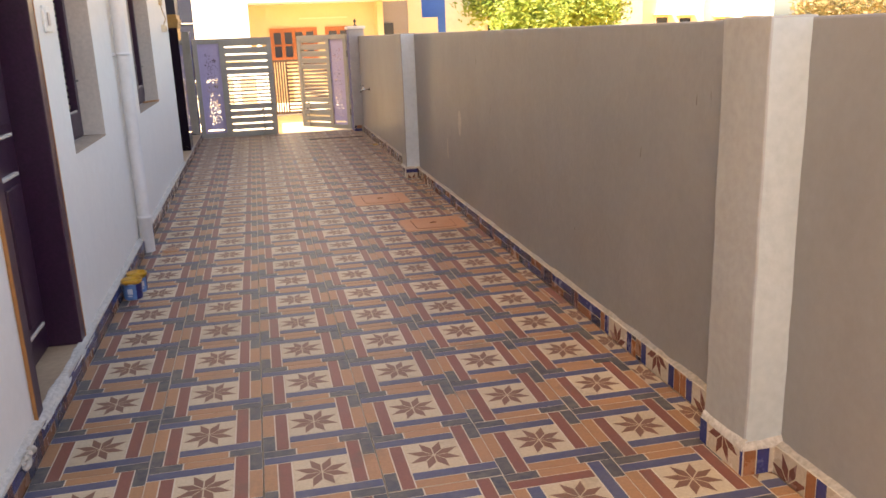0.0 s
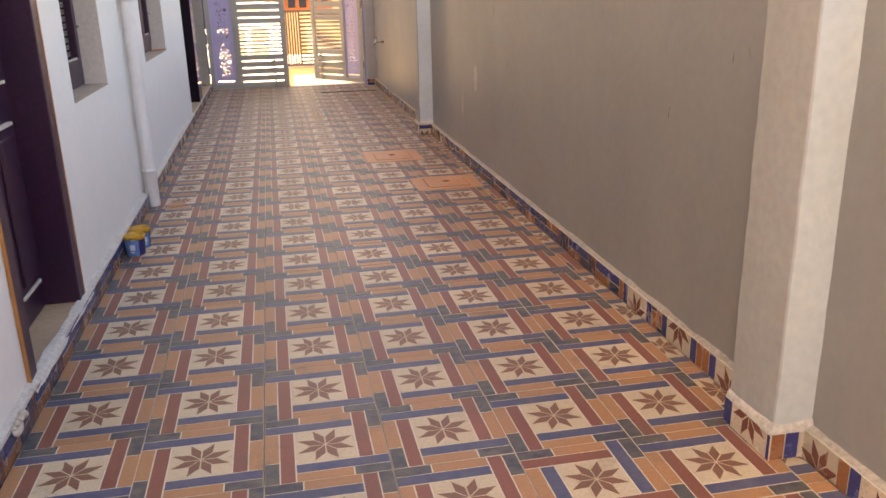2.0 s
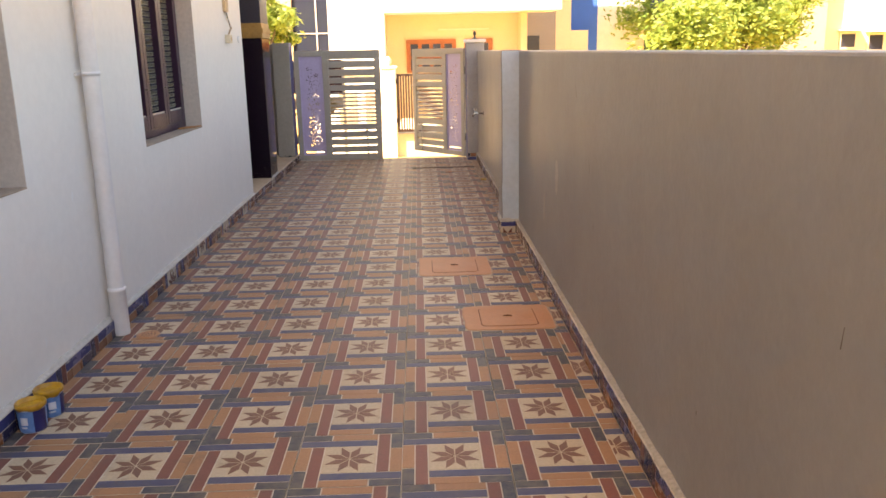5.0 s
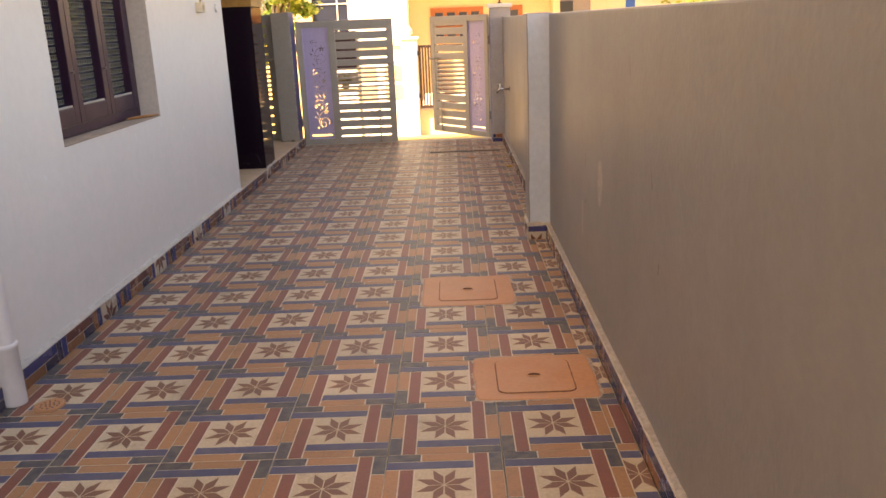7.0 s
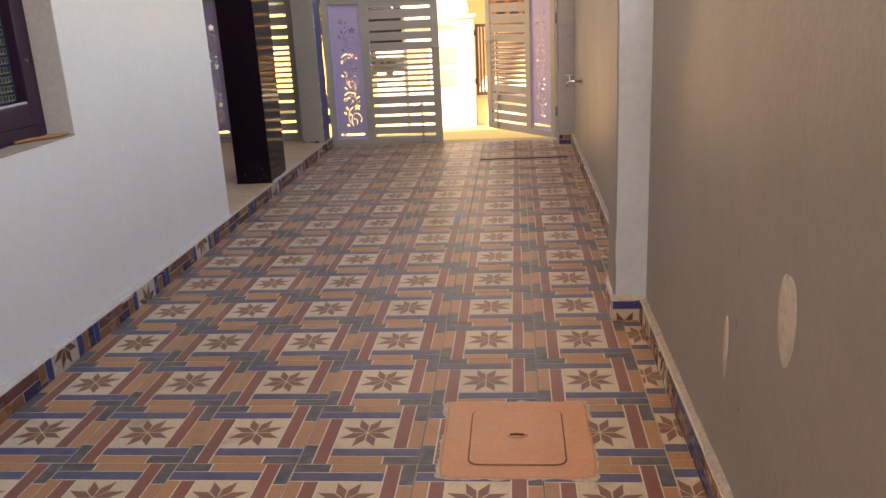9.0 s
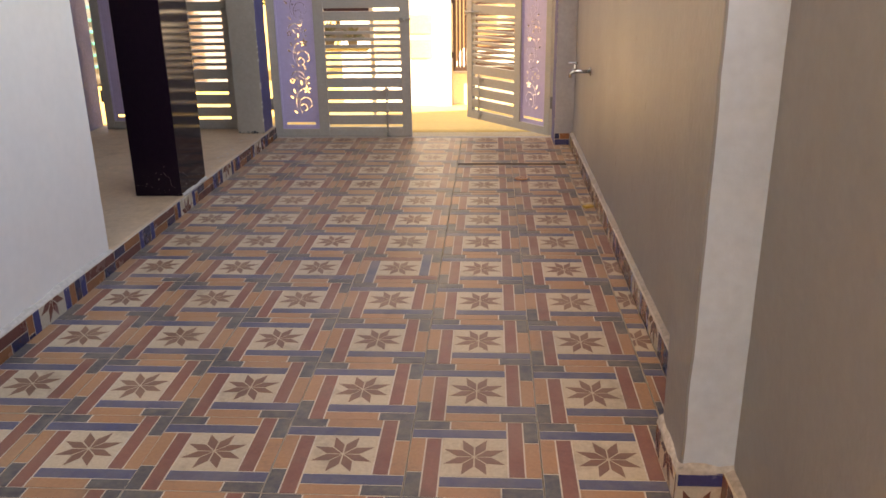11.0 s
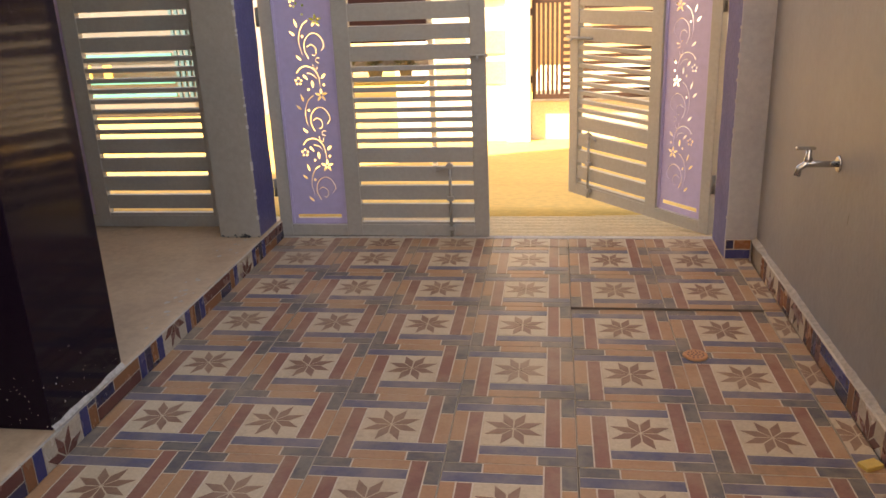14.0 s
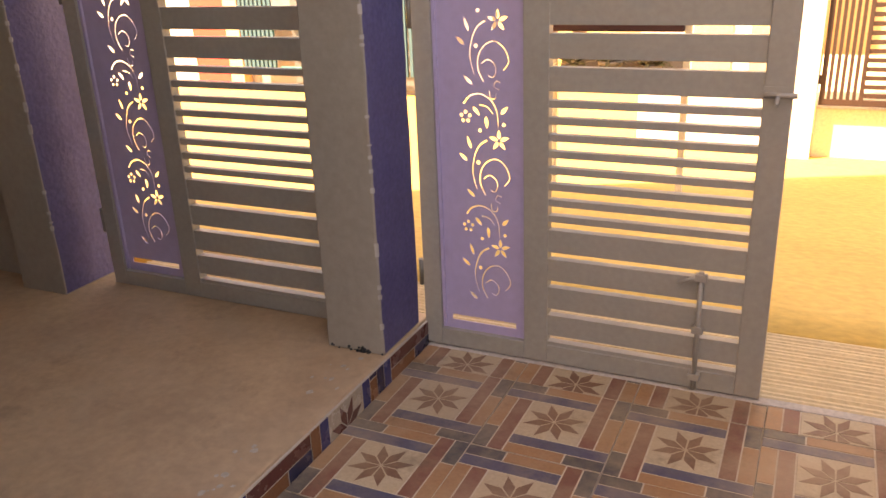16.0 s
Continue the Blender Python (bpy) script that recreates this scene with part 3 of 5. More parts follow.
def motif(branch):
    """Cut-outs of one floral repeat, about its flower, in metres."""
    k = 0.00099
    q = lambda x, y: ((x - 300) * k, -(y - 545) * k)
    o = []
    fx, fy = q(320, 547)
    for i in range(5):
        a = 90 + 72 * i
        o.append(leaf_shape((fx + 0.021 * math.cos(radians(a)), fy + 0.021 * math.sin(radians(a))), 0.034, 0.0145, a))
    o.append(leaf_shape(q(211, 558), 0.0494, 0.0128, 108))
    o.append(leaf_shape(q(187, 610), 0.0418, 0.0136, 138))
    o.append(leaf_shape(q(212, 738), 0.0437, 0.0132, 136))
    o.append(dot(q(243, 627), 0.0075))
    o.append(dot(q(252, 515), 0.0068))
    o.append(ribbon([q(277, 548), q(248, 568), q(228, 612), q(222, 665), q(236, 722)], 0.0061, 0.0020))
    o.append(ribbon([q(268, 742), q(249, 700), q(254, 652), q(280, 620), q(315, 613), q(346, 640), q(357, 678), q(338, 704)], 0.0048, 0.0024))
    o.append(ribbon([q(262, 684), q(284, 670), q(307, 684), q(313, 708), q(302, 728), q(287, 722)], 0.0037, 0.0027))
    if branch:
        o.append(ribbon([q(328, 744), q(312, 740), q(306, 758), q(324, 768)], 0.0030, 0.0024))
        o.append(ribbon([q(288, 772), q(292, 796), q(308, 798), q(312, 780)], 0.0030, 0.0024))
        o.append(ribbon([q(194, 818), q(216, 792), q(254, 783), q(292, 802), q(314, 842), q(318, 896)], 0.0067, 0.0020))
        o.append(ribbon([q(252, 820), q(280, 826), q(300, 850)], 0.0043, 0.0024))
        o.append(leaf_shape(q(240, 842), 0.0399, 0.0141, -50))
        o.append(leaf_shape(q(276, 880), 0.0437, 0.0150, -86))
        o.append(leaf_shape(q(340, 836), 0.0361, 0.0150, 45))
        o.append(dot(q(338, 884), 0.0068))
        for i in range(5):
            o.append(dot((q(200, 862)[0] + 0.016 * math.cos(i * 1.2566 + 0.3), q(200, 862)[1] + 0.016 * math.sin(i * 1.2566 + 0.3)), 0.0064))
    return o


def cut_panel(w, h, flowers, slot):
    """A sheet with the floral cut-outs, in its own x, z plane."""
    cu = bpy.data.curves.new("cut", "CURVE")
    cu.dimensions, cu.fill_mode, cu.extrude = "2D", "BOTH", 0.0015
    loops = [[Vector((0, 0)), Vector((w, 0)), Vector((w, h)), Vector((0, h))]]
    loops.append([Vector((0.035, slot - 0.011)), Vector((w - 0.035, slot - 0.011)), Vector((w - 0.035, slot + 0.011)), Vector((0.035, slot + 0.011))])
    for i, z in enumerate(flowers):
        loops += [[v + Vector((w * 0.65, z)) for v in lp] for lp in motif(i > 0)]
    zt = flowers[-1]
    for i in range(5):
        loops.append(dot((w * 0.36 + 0.017 * math.cos(i * 1.2566), zt + 0.085 + 0.017 * math.sin(i * 1.2566)), 0.0066))
    loops.append(dot((w * 0.52, zt + 0.075), 0.008))
    for lp in loops:
        sp = cu.splines.new("POLY")
        sp.points.add(len(lp) - 1)
        for p, v in zip(sp.points, lp):
            p.co = (v.x, v.y, 0, 1)
        sp.use_cyclic_u = True
    ob = bpy.data.objects.new("cut", cu)
    scene.collection.objects.link(ob)
    me = bpy.data.meshes.new_from_object(ob.evaluated_get(bpy.context.evaluated_depsgraph_get()))
    bpy.data.objects.remove(ob)
    bm = bmesh.new()
    bm.from_mesh(me)
    for v in bm.verts:
        v.co = Vector((v.co.x, v.co.z, v.co.y))
    return bm


GAPS_LOW = (0.092, 0.195, 0.300, 0.404)
GAPS_THIN = tuple(0.509 + 0.0547 * i for i in range(9))
GAPS_UP = (1.048, 1.15, 1.262, 1.375)


def gate_leaf(name, at, rz, width, height, inside, label, bolt=True, latch=True):
    """A steel leaf: cut-out panel by the hinge, then slats. inside: the side (+1 or -1 on y) that carries the bolts."""
    g = thing(name, label, "gate", at=at, rz=rz, group="house gates")
    d = 0.022
    s = height / 1.505
    st1, pan, st2 = 0.068, 0.388, 0.474
    end = width - 0.079
    for a, b in ((0.0, st1), (pan, st2), (end, width)):
        part("stile", boxes(((a, -d, 0.0), (b, d, height)), bevel=0.004), M_GATE, g)
    for a, b in ((st1, pan), (st2, end)):
        part("bottom_rail", boxes(((a, -d, 0.0), (b, d, 0.066 * s)), bevel=0.003), M_GATE, g)
        part("top_rail", boxes(((a, -d, height - 0.075), (b, d, height)), bevel=0.003), M_GATE, g)
    sheet = part("panel", cut_panel(pan - st1, height - 0.141 * s, [0.336 * s, 0.722 * s, 1.110 * s], 0.045), M_VIOLET, g, "violet sheet with floral cut-outs")
    sheet.location = (st1, 0.0, 0.066 * s)
    for x in (st1 + 0.007, pan - 0.007):
        part("panel_bead", boxes(((x - 0.006, -0.012, 0.07), (x + 0.006, 0.012, height - 0.08)), bevel=0.002), M_VIOLET, g)
    gaps = [z * s for z in GAPS_LOW + GAPS_THIN + GAPS_UP]
    hh = 0.0125
    for z0, z1 in zip(gaps, gaps[1:]):
        extra = 0.003 if z1 - z0 < 0.08 else 0
        part("slat", boxes(((st2 - 0.004, -0.016, z0 + hh + extra), (end + 0.004, 0.016, z1 - hh - extra)), bevel=0.002), M_GATE, g)
    part("slat", boxes(((st2 - 0.004, -0.016, 0.06 * s), (end + 0.004, 0.016, gaps[0] - hh)), bevel=0.002), M_GATE, g)
    part("slat", boxes(((st2 - 0.004, -0.016, gaps[-1] + hh), (end + 0.004, 0.016, height - 0.07)), bevel=0.002), M_GATE, g)
    for z in (0.28, 1.2):
        part("hinge", tube(bmesh.new(), [(-0.010, inside * 0.012, z * s - 0.05), (-0.010, inside * 0.012, z * s + 0.05)], 0.011), M_STEEL, g, "barrel hinge")
    if bolt:
        y = inside * (d + 0.013)
        bb = bmesh.new()
        xb_ = width - 0.205
        tube(bb, [(xb_, y, 0.004), (xb_, y, 0.42)], 0.0085, 10)
        tube(bb, [(xb_, y, 0.405), (xb_ - 0.07, y + inside * 0.004, 0.375)], 0.007, 8)
        rod = part("drop_bolt", bb, M_GATE, g, "grey steel drop bolt")
        for z in (0.05, 0.22, 0.40):
            part("bracket", boxes(((xb_ - 0.018, min(inside * d, y + inside * 0.011), z - 0.012), (xb_ + 0.018, max(inside * d, y + inside * 0.011), z + 0.012)), bevel=0.002), M_GATE, rod)
    if latch:
        y = inside * (d + 0.012)
        lb = bmesh.new()
        tube(lb, [(width - 0.22 if inside > 0 else width - 0.075, y, 0.975), (width + 0.012, y, 0.975)], 0.008, 10)
        tube(lb, [(width - 0.04, y, 0.975), (width - 0.04, y + inside * 0.03, 0.95)], 0.006, 8)
        lt = part("latch", lb, M_GATE, g, "sliding steel latch")
        part("latch_plate", boxes(((width - 0.08, min(inside * d, inside * (d + 0.004)), 0.952), (width - 0.006, max(inside * d, inside * (d + 0.004)), 0.998)), bevel=0.001), M_GATE, lt)
    return g


gate_leaf("gate_leaf", (-1.412, 13.175, 0.008), 0, 1.184, 1.505, -1, "closed grey steel gate leaf with violet floral panel")
gate_leaf("gate_leaf", (0.952, 13.19, 0.008), 128.2, 1.165, 1.505, 1, "open grey steel gate leaf with violet floral panel")
gate_leaf("gate_leaf", (-2.83, 13.04, PORCH_Z + 0.003), 0, 1.165, 1.505, -1, "closed grey steel porch gate with violet floral panel", bolt=False)


# ---------------------------------------------------------------- door and windows
def door():
    d = thing("door_1", "closed dark maroon panelled wooden door in frame", "door", kind="structure")
    y0, y1, z0, z1 = DOOR
    xf = XL + 0.012
    for a, b in ((y0, y0 + 0.085), (y1 - 0.085, y1)):
        part("jamb", boxes(((XL - 0.19, a, z0 + 0.004), (xf, b, z1)), bevel=0.005), M_WOOD, d)
    part("head", boxes(((XL - 0.19, y0 + 0.086, z1 - 0.085), (xf, y1 - 0.086, z1)), bevel=0.005), M_WOOD, d)
    for y in (y0 - 0.004, y1 + 0.004):
        part("bare_edge", boxes(((XL + 0.001, y - 0.007, z0), (xf + 0.002, y + 0.007, z1)), bevel=0.002), M_RAW, d, "unpainted orange wood edge")
    leaf = boxes(((XL - 0.175, y0 + 0.087, z0 + 0.012), (XL - 0.135, y1 - 0.087, z1 - 0.087)), bevel=0.003)
    lf = part("door_leaf", leaf, M_WOOD, d)
    ya, yb = y0 + 0.087, y1 - 0.087
    mid = (ya + yb) / 2
    for a, b in ((ya + 0.07, mid - 0.035), (mid + 0.035, yb - 0.07)):
        for c, e in ((0.25, 0.935), (1.12, z1 - 0.2)):
            bm = boxes(((XL - 0.138, a, c), (XL - 0.122, b, e)), bevel=0.006)
            box(bm, (XL - 0.126, a + 0.035, c + 0.035), (XL - 0.11, b - 0.035, e - 0.035), 0.008)
            part("raised_panel", bm, M_WOOD, lf)
            for zl in (c - 0.014, e) if e < 1 else (c - 0.014,):
                part("ledge", boxes(((XL - 0.1365, a + 0.008, zl), (XL - 0.115, b - 0.008, zl + 0.014)), bevel=0.003), M_REVEAL, lf, "pale ledge at a panel")
    hb = bmesh.new()
    tube(hb, [(XL - 0.135, ya + 0.05, 1.53), (XL - 0.09, ya + 0.05, 1.53), (XL - 0.09, ya + 0.05, 1.40), (XL - 0.135, ya + 0.05, 1.40)], 0.007, 10)
    part("handle", hb, M_CHROME, lf, "chrome pull handle")
    bl = bmesh.new()
    tube(bl, [(XL - 0.126, yb - 0.04, 1.72), (XL - 0.126, yb - 0.16, 1.72)], 0.006, 8)
    part("tower_bolt", bl, M_CHROME, lf, "chrome bolt")
    part("sill", boxes(((XL - 0.2, y0, z0 - 0.03), (XL + 0.022, y1, z0 + 0.003)), bevel=0.006), M_PORCH, d, "bare cement door sill")
    return d


door()


def window(name, w, lights, label):
    y0, y1, z0, z1 = w
    z0 += 0.009
    t = thing(name, label, "window", kind="structure")
    x1, x0 = XL - 0.125, XL - 0.195
    fr = 0.055
    y0 += 0.005
    y1 -= 0.005
    for a, b in ((y0, y0 + fr), (y1 - fr, y1)):
        part("frame_side", boxes(((x0, a, z0), (x1, b, z1)), bevel=0.004), M_WOOD, t)
    part("frame_sill", boxes(((x0, y0 + fr, z0), (x1, y1 - fr, z0 + 0.055)), bevel=0.004), M_WOOD, t)
    part("frame_head", boxes(((x0, y0 + fr, z1 - fr), (x1, y1 - fr, z1)), bevel=0.004), M_WOOD, t)
    step = (y1 - y0 - 2 * fr) / lights
    for k in range(lights):
        a, b = y0 + fr + k * step + 0.003, y0 + fr + (k + 1) * step - 0.003
        c = thing("casement", "", "")
        c.parent = t
        for q0, q1 in ((a, a + 0.058), (b - 0.058, b)):
            part("casement_stile", boxes(((x0 + 0.015, q0, z0 + 0.058), (x1 + 0.012, q1, z1 - 0.06)), bevel=0.004), M_WOOD, c)
        part("casement_rail", boxes(((x0 + 0.015, a + 0.058, z0 + 0.058), (x1 + 0.012, b - 0.058, z0 + 0.15)), bevel=0.004), M_WOOD, c)
        part("casement_rail", boxes(((x0 + 0.015, a + 0.058, z1 - 0.14), (x1 + 0.012, b - 0.058, z1 - 0.06)), bevel=0.004), M_WOOD, c)
        part("ledge", boxes(((x1 - 0.005, a + 0.058, z0 + 0.151), (x1 + 0.006, b - 0.058, z0 + 0.160)), bevel=0.002), M_REVEAL, c, "dusty glazing ledge")
        # relief of rows of looped links pressed into the pane
        bm = bmesh.new()
        box(bm, (x0 + 0.030, a + 0.054, z0 + 0.146), (x0 + 0.036, b - 0.054, z1 - 0.136))
        pane = part("pane", bm, M_DGLASS, c, "dark patterned glass pane")
        lk = bmesh.new()
        rows_n = int((z1 - z0 - 0.33) / 0.0385)
        cols = int((b - a - 0.122) / 0.0225)
        for r_ in range(rows_n):
            zc = z0 + 0.182 + r_ * 0.0385
            for q in range(cols):
                yc = a + 0.072 + q * 0.0225
                tube(lk, [(x0 + 0.041, yc - 0.009, zc - 0.012), (x0 + 0.043, yc - 0.009, zc + 0.011), (x0 + 0.043, yc + 0.007, zc + 0.012), (x0 + 0.042, yc + 0.008, zc - 0.010), (x0 + 0.041, yc - 0.009, zc - 0.012)], 0.0022, 4, False)
        part("link_pattern", lk, M_LINK, pane, "rows of raised pale loops on the glass")
        part("knob", lathe(bmesh.new(), [(0.006, 0), (0.005, 0.007), (0.008, 0.012), (0.004, 0.018)], n=12), M_STEEL, c).matrix_basis = pose(x1 + 0.012, b - 0.03, z0 + 0.33, 0, 90, 0)
    return t


M_LINK = surface("pale_loop_relief", (0.40, 0.36, 0.24), rough=0.3, other=(0.20, 0.18, 0.14), big=5, bump=0)
window("window_1", WIN1, 2, "dark maroon wooden window with patterned glass shutters")
window("window_2", WIN2, 3, "dark maroon wooden window with patterned glass shutters")

# ---------------------------------------------------------------- things in the passage
pipe = thing("drain_pipe", "dusty white plastic drain pipe on the house wall", "pipe", at=(XL + 0.056, 5.92, 0))
part("pipe_run", tube(bmesh.new(), [(0, 0, 0.0), (0, 0, 0.02), (0, 0, 0.04), (0, 0, 3.5), (0, 0, 6.26), (0, 0, 6.28), (0, 0, 6.3)], 0.044, 28), M_PVC, pipe)
part("socket", tube(bmesh.new(), [(0, 0, 0.0), (0, 0, 0.006), (0, 0, 0.012), (0, 0, 0.245), (0, 0, 0.25), (0, 0, 0.262), (0, 0, 0.268), (0, 0, 0.27)], [0.046, 0.047, 0.047, 0.047, 0.051, 0.051, 0.048, 0.046], 28), M_PVC, pipe)
for z in (1.41, 2.6):
    cl = bmesh.new()
    tube(cl, [(0, 0, z - 0.010), (0, 0, z + 0.010)], 0.047, 28)
    box(cl, (-0.064, -0.072, z - 0.009), (-0.040, 0.072, z + 0.009), 0.002)
    part("clamp", cl, M_PVC, pipe)


def bucket(at, rz, spill):
    b = thing("paint_bucket", "small blue and white paint bucket smeared with yellow", "bucket", at=at, rz=rz, group="paint buckets")
    b.matrix_basis = b.matrix_basis @ Matrix.Scale(0.87, 4)
    body = bmesh.new()
    lathe(body, [(0.060, 0.0), (0.063, 0.004), (0.066, 0.03), (0.070, 0.135), (0.072, 0.138), (0.072, 0.146), (0.069, 0.148), (0.066, 0.146), (0.064, 0.10)], n=36)
    for f in body.faces:
        c = f.calc_center_median()
        ang = math.degrees(math.atan2(c.y, c.x))
        if 0.012 < c.z < 0.128 and len(f.verts) == 4 and math.hypot(c.x, c.y) > 0.06:
            f.material_index = 2 if -60 < ang < 5 else 1
    bmesh.ops.scale(body, vec=(0.94, 0.94, 0.84), verts=body.verts)
    part("body", body, [M_BUCKET_W, M_BUCKET_B, M_BUCKET_V], b)
    lab = bmesh.new()
    for a0, z0, z1, n in ((-112, 0.055, 0.10, 7), (-112, 0.035, 0.046, 6)):
        pr = None
        for i in range(n):
            a = radians(a0 + i * 5)
            rr = 0.0712
            cur = [lab.verts.new((rr * math.cos(a), rr * math.sin(a), z)) for z in (z0, z1)]
            if pr:
                lab.faces.new((pr[0], cur[0], cur[1], pr[1]))
            pr = cur
    bmesh.ops.scale(lab, vec=(0.945, 0.945, 0.84), verts=lab.verts)
    part("printed_label", lab, M_BUCKET_W, b, "pale printed label")
    lid = bmesh.new()
    n = 36
    prof = [(0.0728, 0.139), (0.0745, 0.146), (0.0745, 0.158), (0.071, 0.164), (0.0665, 0.160), (0.060, 0.125), (0.02, 0.120)]
    lathe(lid, prof, n=n)
    for v in lid.verts:
        if v.co.z < 0.142 and v.co.x ** 2 + v.co.y ** 2 > 0.005:
            v.co.z -= spill * max(0, noise.noise(Vector((v.co.x * 40, v.co.y * 40, at[1] * 5)))) * 1.2
    bmesh.ops.scale(lid, vec=(0.945, 0.945, 0.86), verts=lid.verts)
    part("rim", lid, M_PAINT_Y, b, "open rim smeared with yellow paint")
    return b


bucket((-1.334, 4.752, 0), 0, 0.02)
bucket((-1.324, 4.895, 0), 40, 0.03)

# switch plate and wall fitting on the house wall
sw = thing("switch_plate", "white plastic switch plate on the wall", "switch", at=(XL, 4.09, 1.60))
part("plate", boxes(((0.0, -0.07, -0.06), (0.012, 0.07, 0.06)), bevel=0.004), M_PLASTIC, sw)
part("rocker", boxes(((0.0125, -0.02, -0.03), (0.018, 0.02, 0.03)), bevel=0.003), M_REVEAL, sw, "grey rocker switch")
fx = thing("wall_socket_box", "small cream fitting hanging on loose wires", "wall fitting", at=(XL, 9.30, 1.625))
part("box", boxes(((0.0, -0.05, -0.035), (0.045, 0.05, 0.04)), bevel=0.006), M_CREAMW, fx)
part("socket_face", boxes(((0.0455, -0.022, -0.016), (0.05, 0.022, 0.02)), bevel=0.003), M_TAN, fx)
for k, (dy, w_) in enumerate(((-0.03, 0.012), (0.0, -0.016), (0.025, 0.010))):
    part("wire", tube(bmesh.new(), [(0.022, dy * 0.5, 0.04), (0.05, dy + w_, 0.10), (0.03, dy - w_, 0.17), (0.012, dy * 0.4, 0.26)], 0.0042, 6), M_DARK if k == 1 else M_TAN, fx)
part("upper_box", boxes(((0.0, -0.055, 0.24), (0.03, 0.055, 0.36)), bevel=0.006), M_TAN, fx, "tan switch box")
rose = thing("ceiling_rose_plate", "round white plastic cover plate on the wall", "cover plate", at=(XL, 9.80, 1.63))
part("plate", tube(bmesh.new(), [(0.0, 0, 0), (0.010, 0, 0), (0.016, 0, 0)], [0.035, 0.034, 0.026], 20), M_PLASTIC, rose)


def manhole(cx, cy, w, l, pw, pl):
    m = thing("manhole_cover", "terracotta painted manhole cover set in tiles", "manhole cover", at=(cx, cy, 0), group="manhole covers")
    bm = bmesh.new()
    ring = []
    n = 64
    for i in range(n):
        a = 2 * math.pi * i / n
        c, s = math.cos(a), math.sin(a)
        k = (abs(c) ** 18 + abs(s) ** 18) ** (-1 / 18)
        j = 1 + 0.03 * noise.noise(Vector((c * 3 + cx * 7, s * 3, cy)))
        ring.append((pw / 2 * c * k * j, pl / 2 * s * k * j))
    lo = [bm.verts.new((x, y, -0.02)) for x, y in ring]
    hi = [bm.verts.new((x, y, 0.0022)) for x, y in ring]
    inn = [bm.verts.new((x * 0.975, y * 0.975, 0.0045)) for x, y in ring]
    for i in range(n):
        bm.faces.new((lo[i], lo[(i + 1) % n], hi[(i + 1) % n], hi[i]))
        bm.faces.new((hi[i], hi[(i + 1) % n], inn[(i + 1) % n], inn[i]))
    bm.faces.new(inn)
    part("surround", bm, M_LID, m, "painted cement surround")
    sm = bmesh.new()
    outer, inner = [], []
    for i in range(160):
        a = 2 * math.pi * i / 160
        c, s = math.cos(a), math.sin(a)
        k = (abs(c) ** 14 + abs(s) ** 14) ** (-1 / 14)
        e = 0.008 + 0.016 * max(-0.4, noise.noise(Vector((c * 4 + cx * 9, s * 4, cy))) + 0.8 * noise.noise(Vector((c * 17, s * 17, cy * 3)))) 
        outer.append(sm.verts.new(((pw / 2 + e) * c * k, (pl / 2 + e) * s * k, 0.0008)))
        inner.append(sm.verts.new(((pw / 2 - 0.012) * c * k, (pl / 2 - 0.012) * s * k, 0.0018)))
    for i in range(160):
        sm.faces.new((outer[i], outer[(i + 1) % 160], inner[(i + 1) % 160], inner[i]))
    part("cement_smear", sm, M_SMEAR, m, "ragged grey cement smear on the tiles")

    def rounded(hw, hl, r, z):
        pts = []
        for (sx, sy, a0) in ((1, 1, 0), (-1, 1, 90), (-1, -1, 180), (1, -1, 270)):
            for q in range(5):
                a = radians(a0 + q * 22.5)
                pts.append((sx * (hw - r) + r * math.cos(a), sy * (hl - r) + r * math.sin(a), z))
        return pts
    j = bmesh.new()
    j.faces.new([j.verts.new(p) for p in rounded(w / 2, l / 2, 0.035, 0.0055)])
    part("joint", j, M_LIDJOINT, m, "dark joint round the lid")
    lid = bmesh.new()
    a = [lid.verts.new(p) for p in rounded(w / 2 - 0.005, l / 2 - 0.005, 0.032, 0.0056)]
    b = [lid.verts.new(p) for p in rounded(w / 2 - 0.005, l / 2 - 0.005, 0.032, 0.008)]
    for i in range(len(a)):
        lid.faces.new((a[i], a[(i + 1) % len(a)], b[(i + 1) % len(a)], b[i]))
    lid.faces.new(b)
    part("lid", lid, M_LID, m)
    h = bmesh.new()
    lathe(h, [(0.030, 0.0082), (0.034, 0.0095), (0.030, 0.0105), (0.024, 0.0098)], n=24)
    for v in h.verts:
        v.co.y *= 0.62
    part("handle_recess", h, M_LID, m)
    hb = bmesh.new()
    tube(hb, [(-0.024, 0, 0.0105), (0, 0, 0.0135), (0.024, 0, 0.0105)], 0.004, 8)
    part("handle", hb, M_LIDJOINT, m, "dark lifting bar")
    return m


manhole(0.773, 6.008, 0.32, 0.325, 0.50, 0.43)
manhole(0.52, 7.168, 0.32, 0.365, 0.50, 0.50)


